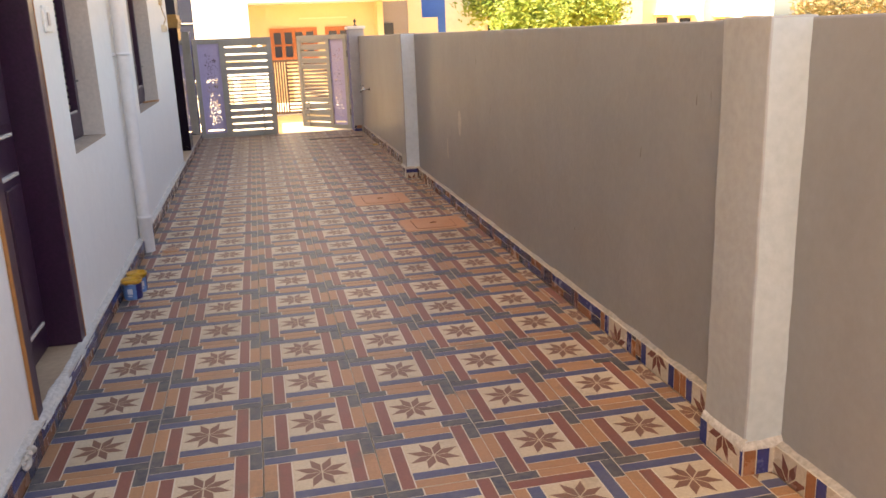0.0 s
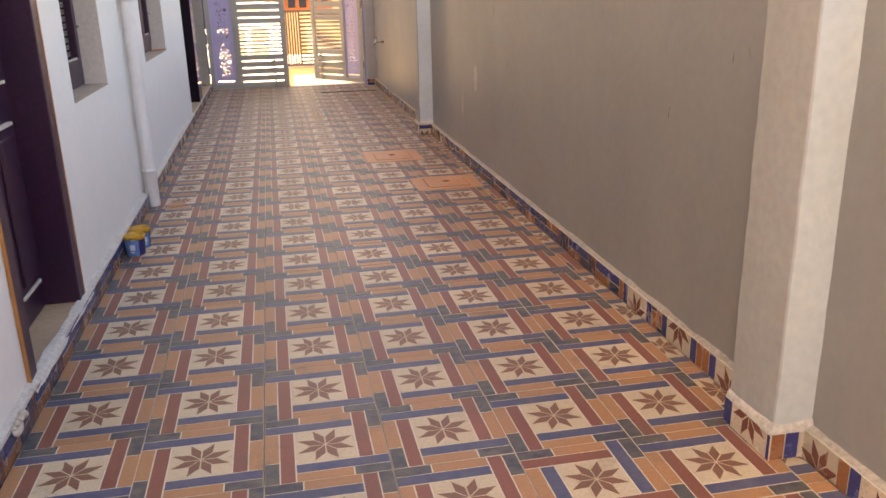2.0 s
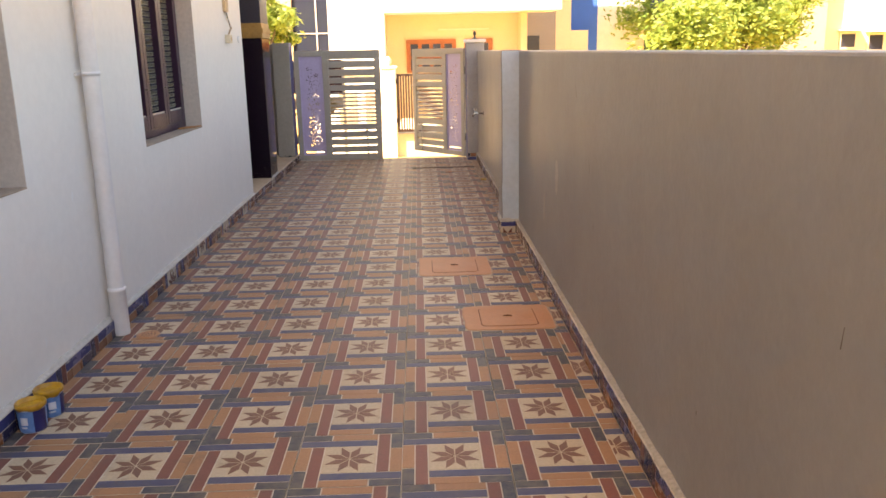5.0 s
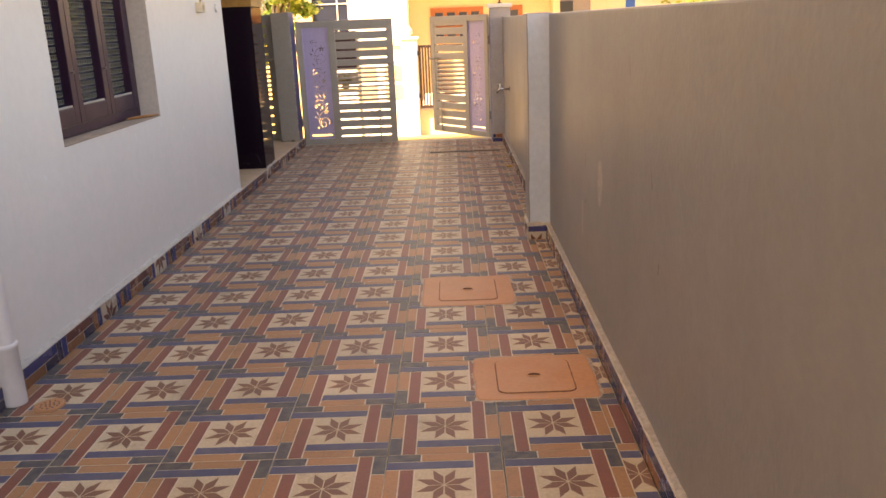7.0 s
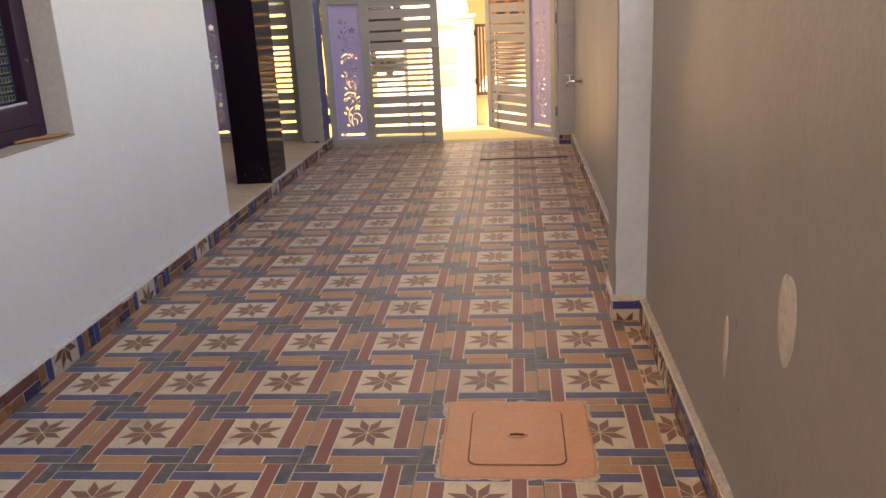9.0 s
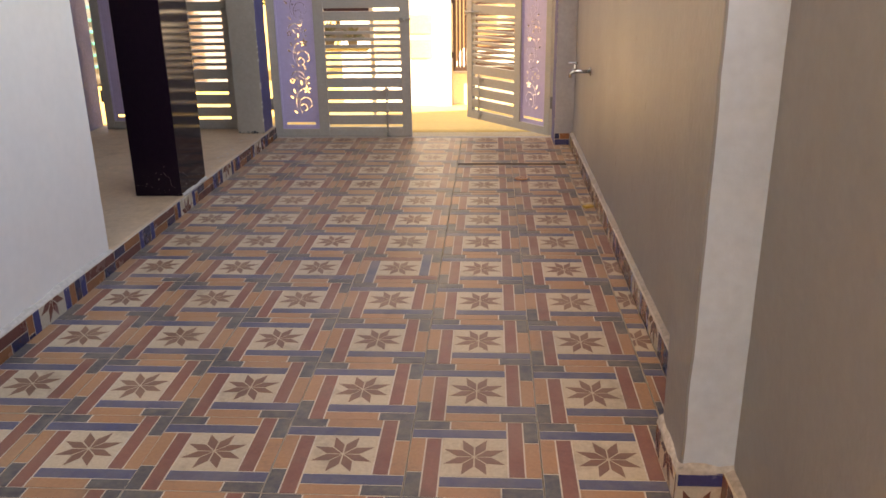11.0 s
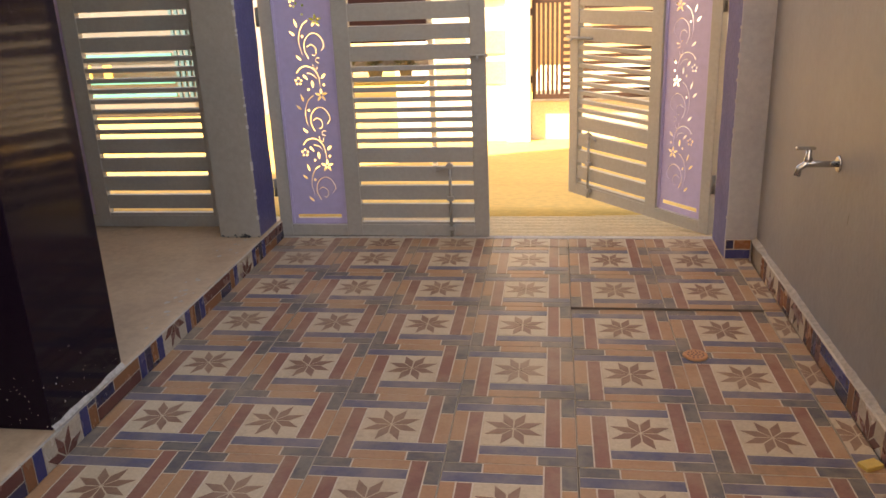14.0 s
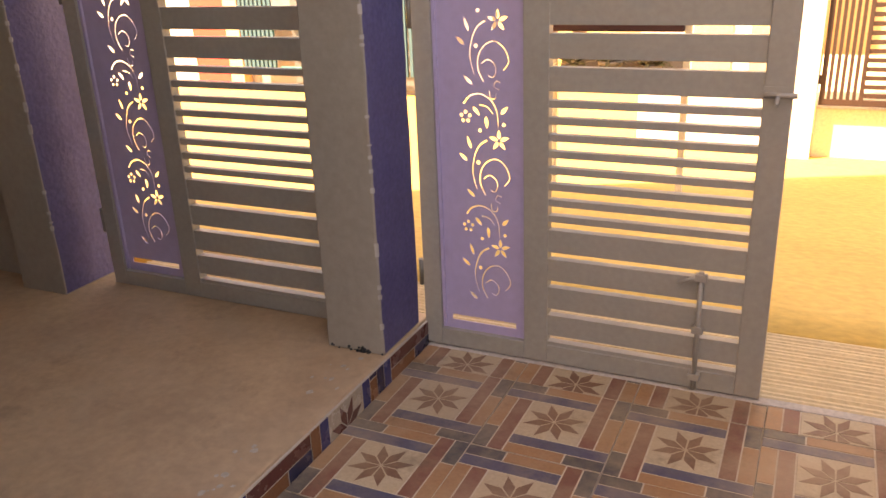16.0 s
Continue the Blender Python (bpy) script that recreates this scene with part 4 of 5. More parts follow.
def floor_drain(x, y, r, z, grout):
    t = thing("floor_drain", "round terracotta floor drain with small holes", "floor drain", at=(x, y, z), group="floor drains")
    part("grate", lathe(bmesh.new(), [(r, 0.0), (r, 0.004), (r * 0.93, 0.006), (r * 0.86, 0.0045)], n=32), M_LID, t)
    for i, (rr, nn) in enumerate(((0.0, 1), (0.33, 6), (0.66, 11))):
        for k in range(nn):
            a = 2 * math.pi * k / nn + i
            part("hole", lathe(bmesh.new(), [(r * 0.085, 0.0046), (r * 0.085, 0.0052)], at=(r * rr * math.cos(a), r * rr * math.sin(a), 0), n=8), M_DARK, t)
    pm = bmesh.new()
    lathe(pm, [(r * grout, -0.001), (r * (grout - 0.05), 0.002), (r * 1.0, 0.0024)], n=24)
    for v in pm.verts:
        k = 1 + 0.18 * noise.noise(v.co * 25)
        v.co.x *= k
        v.co.y *= k
    part("surround", pm, M_ORANGE, t, "orange cement patch")
    return t


floor_drain(-1.222, 5.885, 0.054, 0.001, 1.22)
floor_drain(0.656, 11.762, 0.043, -0.003, 1.1)

tap = thing("water_tap", "chrome water tap on the boundary wall", "tap", at=(XR, 11.82, 0.715))
part("flange", tube(bmesh.new(), [(-0.002, 0, 0), (-0.008, 0, 0)], [0.03, 0.026], 20), M_CHROME, tap)
part("spout", tube(bmesh.new(), [(-0.006, 0, 0), (-0.06, 0, 0), (-0.11, 0, 0.002), (-0.132, 0, -0.012), (-0.138, 0, -0.04)], [0.011, 0.011, 0.013, 0.011, 0.012], 14), M_CHROME, tap)
part("valve", lathe(bmesh.new(), [(0.013, 0), (0.015, 0.012), (0.011, 0.02), (0.009, 0.045)], at=(-0.105, 0, 0.008), n=14), M_CHROME, tap)
part("lever", boxes(((-0.15, -0.009, 0.052), (-0.085, 0.009, 0.062)), bevel=0.003), M_CHROME, tap)

sc = thing("wood_scrap", "small yellowish scrap of wood on the floor", "scrap", at=(1.035, 11.06, 0.0), rz=25)
part("piece", boxes(((-0.03, -0.02, 0.0), (0.03, 0.02, 0.014)), bevel=0.004), M_SCRAP, sc)

# stick left on the sill of the second window
st_ = thing("wood_stick", "short brown stick lying on the window sill", "stick", at=(XL - 0.045, 8.03, WIN2[2] + 0.008), rz=62)
part("stick", tube(bmesh.new(), [(-0.13, 0, 0.009), (-0.04, 0.006, 0.010), (0.05, -0.004, 0.009), (0.12, 0.004, 0.010)], [0.007, 0.009, 0.008, 0.006], 8), M_RAW, st_)

# scuffs and scratches on the boundary wall, crumbs of plaster on its foot
rs = random.Random(21)
sc_bm = bmesh.new()
for k in range(20):
    y, z, l = rs.uniform(1.2, 12.5), rs.uniform(0.16, 1.25), rs.uniform(0.012, 0.07)
    if any(p[1] - 0.05 < y < p[2] + 0.05 for p in (PIER1, PIER2)):
        continue
    w_ = rs.uniform(0.0012, 0.003)
    lean = rs.uniform(-0.25, 0.25)
    vs = [(XR - 0.0012, y - w_, z), (XR - 0.0012, y + w_, z), (XR - 0.0012, y + w_ * 0.6 + lean * l, z + l), (XR - 0.0012, y - w_ * 0.6 + lean * l, z + l)]
    sc_bm.faces.new([sc_bm.verts.new(v) for v in vs])
structure("wall_scuffs", sc_bm, M_STEP, "small dark scratches on the boundary wall", "wall marks")
sl_bm = bmesh.new()
for k in range(26):
    y, z = rs.uniform(2.0, 9.6), rs.choice((rs.uniform(0.72, 0.93), rs.uniform(0.14, 0.5)))
    if DOOR[0] - 0.05 < y < DOOR[1] + 0.05:
        continue
    ring = [sl_bm.verts.new((XL + 0.0012, y + rs.uniform(0.006, 0.016) * math.cos(a), z + rs.uniform(0.01, 0.035) * math.sin(a))) for a in [k2 * math.pi / 4 for k2 in range(8)]]
    sl_bm.faces.new(ring)
structure("wall_filler_spots", sl_bm, M_WHITE, "white filler dabs on the house wall", "wall marks")

# pale oval patches on the boundary wall
for y, z, h, w_ in ((6.37, 0.747, 0.21, 0.12), (6.835, 0.48, 0.19, 0.05)):
    bm = bmesh.new()
    ring = [bm.verts.new((0, w_ / 2 * math.cos(a), h / 2 * math.sin(a) * (1 + 0.08 * math.sin(3 * a)))) for a in [2 * math.pi * i / 28 for i in range(28)]]
    f = bm.faces.new(ring)
    r = bmesh.ops.extrude_face_region(bm, geom=[f])
    for v in r["geom"]:
        if isinstance(v, bmesh.types.BMVert):
            v.co = Vector((-0.0015, v.co.y * 0.9, v.co.z * 0.93))
    p_ = new("pale_patch", mesh_of("pale_patch", bm, M_PATCH))
    p_.matrix_basis = pose(XR - 0.0005, y, z)
    tagged(p_, "thin pale patch on the boundary wall", "wall patch", kind="structure")


# ---------------------------------------------------------------- across the road
YW = 19.75


def gz(y):
    return ground_z(0, y) - 0.06


cw = thing("compound_wall", "white compound wall with recessed tan panels", "wall", at=(0, 0, 0), kind="structure")
part("wall", boxes(((-2.0, YW + 0.05, gz(YW)), (-0.50, YW + 0.25, 1.0)), bevel=0.01), M_WHITE, cw)
part("coping", boxes(((-2.03, YW, 1.0), (-0.50, YW + 0.3, 1.06)), bevel=0.01), M_CREAMW, cw)
for z0, z1 in ((0.33, 0.63), (-0.06, 0.24)):
    part("panel", boxes(((-0.875, YW + 0.03, z0), (-0.515, YW + 0.06, z1)), bevel=0.006), M_TAN, cw, "tan recessed panel")
    part("panel", boxes(((-1.45, YW + 0.03, z0), (-1.05, YW + 0.06, z1)), bevel=0.006), M_TAN, cw, "tan recessed panel")
gp = thing("gate_post", "white gate post with small lantern on top", "gate post", at=(0, 0, 0))
part("shaft", boxes(((-0.505, YW - 0.08, gz(YW)), (-0.195, YW + 0.3, 1.12)), bevel=0.02), M_WHITE, gp)
part("cap", boxes(((-0.54, YW - 0.11, 1.121), (-0.16, YW + 0.33, 1.17)), bevel=0.01), M_WHITE, gp)
part("lantern", lathe(bmesh.new(), [(0.06, 0), (0.03, 0.03), (0.075, 0.07), (0.085, 0.12), (0.05, 0.17), (0.015, 0.21)], at=(-0.35, YW + 0.1, 1.171), n=16), M_CREAMW, gp, "cream lantern")
ramp2 = boxes(((-0.19, YW + 0.1, gz(YW)), (3.2, YW + 4.2, -0.30)), bevel=0.02)
structure("plinth_opposite", ramp2, M_CREAMW, "cream plinth of the opposite house", "plinth")
cw2 = thing("compound_wall", "white compound wall beside the brown gate", "wall", at=(0, 0, 0), kind="structure")
part("wall", boxes(((1.75, YW + 0.05, gz(YW)), (12.0, YW + 0.25, 0.95)), bevel=0.01), M_WHITE, cw2)

bg = thing("brown_gate", "brown steel gate with bars and slats", "gate", at=(-0.17, YW, 0))
part("frame", boxes(((0, -0.02, -0.26), (0.05, 0.02, 1.0)), ((1.75, -0.02, -0.26), (1.80, 0.02, 1.0)), ((0.05, -0.02, -0.26), (1.75, 0.02, -0.20)), ((0.05, -0.02, 0.95), (1.75, 0.02, 1.0)), ((0.36, -0.02, -0.2), (0.40, 0.02, 0.95))), M_BROWNGATE, bg)
for i in range(5):
    x = 0.085 + i * 0.058
    part("bar", boxes(((x - 0.017, -0.012, -0.2), (x + 0.017, 0.012, 0.95))), M_BROWNGATE, bg)
for i in range(13):
    z = -0.155 + i * 0.087
    part("slat", boxes(((0.4, -0.012, z - 0.022), (1.75, 0.012, z + 0.022))), M_BROWNGATE, bg)
for z in (-0.05, 0.8):
    part("hinge", boxes(((-0.04, -0.025, z), (0.0, 0.025, z + 0.09)), bevel=0.004), M_BROWNGATE, bg)

YF = 25.0
hs = thing("yellow_house", "yellow house with white fascia and wooden windows", "house", at=(0, 0, 0))
part("wall", boxes(((-0.55, YF, gz(20)), (3.12, YF + 0.25, 2.45))), M_YELLOW, hs)
part("side_wall", boxes(((3.122, YF - 0.6, gz(20)), (3.3, YF + 0.25, 2.45))), M_YELLOW, hs)
part("fascia", boxes(((-0.56, YF - 1.4, 2.46), (4.1, YF + 0.2, 3.7)), bevel=0.01), M_WHITE, hs, "white fascia")
part("white_wing", boxes(((-2.05, YF - 1.0, gz(20)), (-0.56, YF + 0.25, 6.5)), bevel=0.01), M_WHITE, hs, "white rendered wing")
part("upper_wall", boxes(((-0.55, YF - 0.2, 3.71), (6.0, YF + 0.2, 6.5))), M_WHITE, hs)
part("ledge", boxes(((0.9, YF - 0.03, 2.02), (2.3, YF - 0.001, 2.06))), M_CREAMW, hs)
for k in range(9):
    part("letter_bar", boxes(((0.75 + k * 0.13, YF - 1.41, 2.72), (0.83 + k * 0.13, YF - 1.401, 2.86))), M_TAN, hs)
for x0, x1, nl in ((0.0, 1.38, 4), (1.62, 2.4, 2)):
    w = part("window", boxes(((x0, YF - 0.06, 0.88), (x0 + 0.06, YF - 0.001, 1.78)), ((x1 - 0.06, YF - 0.06, 0.88), (x1, YF - 0.001, 1.78)), ((x0 + 0.06, YF - 0.06, 0.88), (x1 - 0.06, YF - 0.001, 0.95)),
                             ((x0 + 0.06, YF - 0.06, 1.66), (x1 - 0.06, YF - 0.001, 1.78)), ((x0 + 0.06, YF - 0.055, 1.27), (x1 - 0.06, YF - 0.001, 1.32))), M_ORWOOD, hs, "orange-brown wooden window")
    st = (x1 - x0 - 0.12) / nl
    for k in range(nl):
        xa_ = x0 + 0.06 + k * st
        part("sash", boxes(((xa_, YF - 0.055, 0.95), (xa_ + 0.045, YF - 0.001, 1.66)), ((xa_ + st - 0.045, YF - 0.055, 0.95), (xa_ + st, YF - 0.001, 1.66))), M_ORWOOD, w)
        for z0, z1 in ((0.95, 1.27), (1.32, 1.66)):
            part("pane", boxes(((xa_ + 0.05, YF - 0.03, z0), (xa_ + st - 0.05, YF - 0.002, z1))), M_DGLASS, w)

gb = thing("glass_building", "dark glazed shop front of a neighbouring building", "building", at=(0, 0, 0))
part("glazing", boxes(((-3.55, 27.9, -0.5), (-2.07, 28.0, 6.5))), M_DGLASS, gb, "dark blue glass")
for z in (0.6, 2.05, 3.5, 5.0):
    part("transom", boxes(((-3.55, 27.87, z), (-2.07, 27.9, z + 0.03))), M_PLASTIC, gb)
part("mullion", boxes(((-2.83, 27.87, -0.5), (-2.80, 27.9, 6.5))), M_PLASTIC, gb)
part("side_wall", boxes(((-4.6, 27.8, -0.9), (-3.56, 28.1, 6.5))), M_YELLOW, gb)

nb = thing("neighbour_house", "grey, cream and blue neighbouring house block", "building", at=(0, 0, 0))
part("grey_bay", boxes(((3.45, 26.6, gz(20)), (4.44, 27.0, 6.5))), M_GREYW, nb)
part("bay_glass", boxes(((3.5, 26.56, 0.6), (3.95, 26.599, 1.85))), M_DGLASS, nb)
part("cream_column", boxes(((4.445, 26.6, gz(20)), (4.90, 27.0, 6.5))), M_CREAMW, nb)
part("cream_step", boxes(((4.905, 26.6, gz(20)), (5.42, 27.0, 1.98))), M_CREAMW, nb)
part("blue_wall", boxes(((4.86, 27.3, gz(20)), (5.84, 27.6, 6.5))), M_BLUEW, nb, "bright blue painted wall")
part("white_wall", boxes(((5.845, 27.3, gz(20)), (7.3, 27.6, 6.5))), M_WHITE, nb)
part("blue_window", boxes(((7.31, 27.35, 1.2), (8.3, 27.6, 6.5))), M_DGLASS, nb)


def far_house(at, w, h, mat, wins, label):
    t = thing("far_house", label, "house", at=at)
    part("wall", boxes(((0, 0, -1), (w, 6, h))), mat, t)
    part("parapet", boxes(((-0.15, -0.15, h), (w + 0.15, 6.1, h + 0.25)), bevel=0.01), M_WHITE, t)
    for x, z, ww, hh in wins:
        wd = part("window", boxes(((x - 0.06, -0.05, z - 0.06), (x + ww + 0.06, -0.001, z)), ((x - 0.06, -0.05, z + hh), (x + ww + 0.06, -0.001, z + hh + 0.06)),
                                  ((x - 0.06, -0.05, z), (x, -0.001, z + hh)), ((x + ww, -0.05, z), (x + ww + 0.06, -0.001, z + hh))), M_CREAMW, t)
        part("pane", boxes(((x, -0.02, z), (x + ww, -0.002, z + hh))), M_DGLASS, wd)
        part("sunshade", boxes(((x - 0.15, -0.4, z + hh + 0.1), (x + ww + 0.15, -0.001, z + hh + 0.16)), bevel=0.005), M_WHITE, wd)
    return t


far_house((14.2, 30.5, 0), 3.0, 5.5, M_CREAMW, [(0.9, 1.3, 0.5, 0.45), (1.9, 1.2, 0.5, 0.5), (0.9, 3.4, 0.8, 0.9)], "cream two-storey house with small windows")
far_house((12.2, 29.6, 0), 1.9, 5.5, M_TANW, [], "plain taupe house wall behind the trees")
far_house((17.8, 31.5, 0), 3.2, 5.5, M_WHITE, [(0.5, 1.1, 0.6, 0.5), (1.9, 1.0, 0.6, 0.6), (0.8, 3.4, 0.8, 0.9)], "white two-storey house with small windows")


def tree(at, height, spread, crown_z, n, seed, mat, label):
    rnd = random.Random(seed)
    t = thing("tree", label, "tree", at=at)
    bm = bmesh.new()
    tube(bm, [(0, 0, -0.2), (0.05, 0.02, height * 0.25), (-0.05, 0.05, height * 0.5), (0.0, 0.0, height * 0.8)], [0.16, 0.13, 0.09, 0.04], 10)
    tips = []
    for k in range(14):
        a = rnd.uniform(0, 6.283)
        z0 = height * rnd.uniform(0.25, 0.65)
        e = Vector((math.cos(a) * spread * rnd.uniform(0.4, 0.95), math.sin(a) * spread * rnd.uniform(0.4, 0.95), crown_z + rnd.uniform(-0.6, 0.6) * (height - crown_z)))
        m_ = Vector((e.x * 0.4, e.y * 0.4, (z0 + e.z) * 0.5 + 0.2))
        tube(bm, [(0, 0, z0), m_, e], [0.06, 0.035, 0.012], 6)
        tips += [e, m_.lerp(e, 0.6)]
    part("trunk", bm, M_BARK, t)
    verts, faces = [], []
    clumps = [(tip + Vector((rnd.gauss(0, 0.3), rnd.gauss(0, 0.3), rnd.gauss(0, 0.25))), spread * rnd.uniform(0.16, 0.34)) for tip in tips for _ in range(2)]
    for i in range(n):
        c, r = clumps[i % len(clumps)]
        p_ = c + Vector((rnd.gauss(0, 1), rnd.gauss(0, 1), rnd.gauss(0, 0.75))) * r * 0.55
        u = Vector((rnd.gauss(0, 1), rnd.gauss(0, 1), rnd.gauss(0, 0.5))).normalized()
        v = u.cross(Vector((rnd.gauss(0, 1), rnd.gauss(0, 1), rnd.gauss(0, 1)))).normalized()
        s = rnd.uniform(0.06, 0.12)
        b = len(verts)
        verts += [p_ - u * s, p_ + v * s * 0.4, p_ + u * s, p_ - v * s * 0.4]
        faces.append((b, b + 1, b + 2, b + 3))
    me = bpy.data.meshes.new("crown")
    me.from_pydata([tuple(v) for v in verts], [], faces)
    me.materials.append(mat)
    cr = new("crown", me)
    cr.parent = t
    return t


tree((8.0, 25.5, -0.9), 4.3, 2.0, 3.0, 15000, 3, M_LEAF, "leafy green tree behind the boundary wall")
tree((10.2, 27.2, -0.9), 4.6, 2.0, 3.3, 15000, 5, M_LEAF, "leafy green tree behind the boundary wall")
tree((20.6, 26.0, -0.9), 4.6, 1.9, 3.1, 7000, 8, M_LEAF2, "dry brownish flowering tree beyond the wall")
tree((24.0, 27.5, -0.9), 4.6, 2.0, 3.1, 7000, 9, M_LEAF2, "dry brownish flowering tree beyond the wall")
tree((-3.75, 23.5, -0.9), 4.4, 0.75, 3.0, 5000, 12, M_LEAF, "slim green tree against a yellow wall")

# maroon shed front with orange posts and pots, seen between the gate slats
sh = thing("shed_front", "maroon topped shed front with pale posts", "shed", at=(-2.10, 16.9, ground_z(-1.6, 16.9) - 0.03))
part("beam", boxes(((0, -0.05, 1.26), (1.0, 0.05, 1.86)), bevel=0.01), M_MAROON, sh)
for x in (0.0, 1.001):
    part("post", boxes(((x, -0.025, 0.0), (x + 0.05, 0.025, 1.259 if x == 0 else 1.86)), bevel=0.008), M_CREAMW, sh)
part("back_board", boxes(((0.081, 0.0, 0.98), (0.999, 0.03, 1.17))), M_TANW, sh)
part("shelf", boxes(((0.081, -0.30, 0.885), (0.999, 0.03, 0.915)), bevel=0.006), M_YEL2, sh, "yellow plank shelf")


def potted_plant(at, s, seed):
    rnd = random.Random(seed)
    t = thing("potted_plant", "small dry plant in a dusty pot", "plant", at=at, group="potted plants")
    part("pot", lathe(bmesh.new(), [(0.09 * s, 0), (0.13 * s, 0.2 * s), (0.145 * s, 0.2 * s), (0.145 * s, 0.24 * s), (0.12 * s, 0.24 * s), (0.11 * s, 0.2 * s)], n=18), M_CLAY, t)
    bm = bmesh.new()
    for k in range(60):
        a, e, l = rnd.uniform(0, 6.283), rnd.uniform(0.2, 1.3), rnd.uniform(0.15, 0.4) * s
        d = Vector((math.cos(a) * math.cos(e), math.sin(a) * math.cos(e), math.sin(e)))
        n_ = d.cross(Vector((0, 0, 1))).normalized() * 0.022
        o = Vector((0, 0, 0.2 * s)) + d * 0.03
        m_ = o + d * l * 0.6
        bm.faces.new([bm.verts.new(v) for v in (o, m_ + n_, o + d * l - Vector((0, 0, 0.04)), m_ - n_)])
    part("leaves", bm, M_LEAF2, t)


for k, (x, s) in enumerate(((-1.88, 0.5), (-1.6, 0.62), (-1.3, 0.52))):
    potted_plant((x, 16.75, ground_z(-1.6, 16.9) - 0.03 + 0.915), s, k)

# shop with teal railings beyond the porch gate
YS = 22.0
sp = thing("shop_front", "roadside shop front with teal rails and red wall", "shop", at=(0, 0, 0))
part("back_wall", boxes(((-9.2, YS + 0.3, -1.0), (-4.7, YS + 0.5, 3.2))), M_GREYW, sp)
part("grey_shutter", boxes(((-8.2, YS + 0.2, -0.75), (-5.4, YS + 0.299, 2.4))), M_SHUTTER, sp, "grey shutter")
part("red_wall", boxes(((-10.2, YS + 0.1, -1.0), (-9.5, YS + 0.4, 3.0))), M_RED2, sp, "red painted wall")
part("pink_wall", boxes(((-12.5, YS + 0.1, -1.0), (-10.21, YS + 0.4, 3.0))), M_WHITE, sp)
part("peach_wall", boxes(((-9.49, YS + 0.1, -1.0), (-9.21, YS + 0.4, 3.0))), M_PEACH, sp, "peach painted wall")
for z in (-0.42, -0.2, 0.02, 0.24, 0.46, 0.7):
    part("rail", boxes(((-8.35, YS, z - 0.025), (-6.2, YS + 0.05, z + 0.025))), M_TEAL, sp, "teal rail")
for k in range(8):
    part("bar", boxes(((-9.1 + k * 0.085, YS, -0.5), (-9.05 + k * 0.085, YS + 0.05, 1.0))), M_TEALD, sp, "dark teal bar")
for k in range(7):
    part("bar", boxes(((-6.15 + k * 0.1, YS, -0.5), (-6.10 + k * 0.1, YS + 0.05, 1.0))), M_TEALD, sp, "dark teal bar")
for x in (-7.72, -7.35):
    part("sign", boxes(((x - 0.08, YS - 0.03, -0.15), (x + 0.08, YS - 0.004, 0.1)), bevel=0.01), M_YEL2, sp, "yellow sign plate")


# ---------------------------------------------------------------- tiles (floor and skirting)
def clip(poly, x0, y0, x1, y1):
    for axis, lim, keep in ((0, x0, 1), (0, x1, -1), (1, y0, 1), (1, y1, -1)):
        out = []
        for i, a in enumerate(poly):
            b = poly[(i + 1) % len(poly)]
            ia, ib = (a[axis] - lim) * keep >= -1e-9, (b[axis] - lim) * keep >= -1e-9
            if ia:
                out.append(a)
            if ia != ib:
                s = (lim - a[axis]) / (b[axis] - a[axis])
                out.append((a[0] + (b[0] - a[0]) * s, a[1] + (b[1] - a[1]) * s))
        poly = out
        if len(poly) < 3:
            return []
    return poly


def tile_pattern():
    """Pieces of one tile in unit coordinates: (polygon, material slot, height)."""
    g = 0.0058
    R = lambda x0, y0, x1, y1, s: ([(x0 + g, y0 + g), (x1 - g, y0 + g), (x1 - g, y1 - g), (x0 + g, y1 - g)], s, 0.0)
    a, b = 0.122, 0.246
    c, d = 1 - b, 1 - a
    out = [R(b, b, c, c, 1),
           R(0, c, c, d, 5), R(b, a, 1, b, 5), R(a, 0, b, c, 3), R(c, b, d, 1, 3),
           R(0, d, 0.30, 1, 6), R(0.30, d, c, 1, 4), R(d, 0.70, 1, 1, 6), R(d, b, 1, 0.70, 4),
           R(0.70, 0, 1, a, 6), R(b, 0, 0.70, a, 4), R(0, 0, a, 0.30, 6), R(0, 0.30, a, c, 4)]
    for k in range(8):
        t = radians(22.5 + 45 * k)
        pt = lambda r, e: (0.5 + r * math.cos(t + radians(e)), 0.5 + r * math.sin(t + radians(e)))
        out.append(([pt(0.012, 0), pt(0.128, -19.5), pt(0.246, 0), pt(0.128, 19.5)], 2, 0.0008))
    return out


PATTERN = tile_pattern()


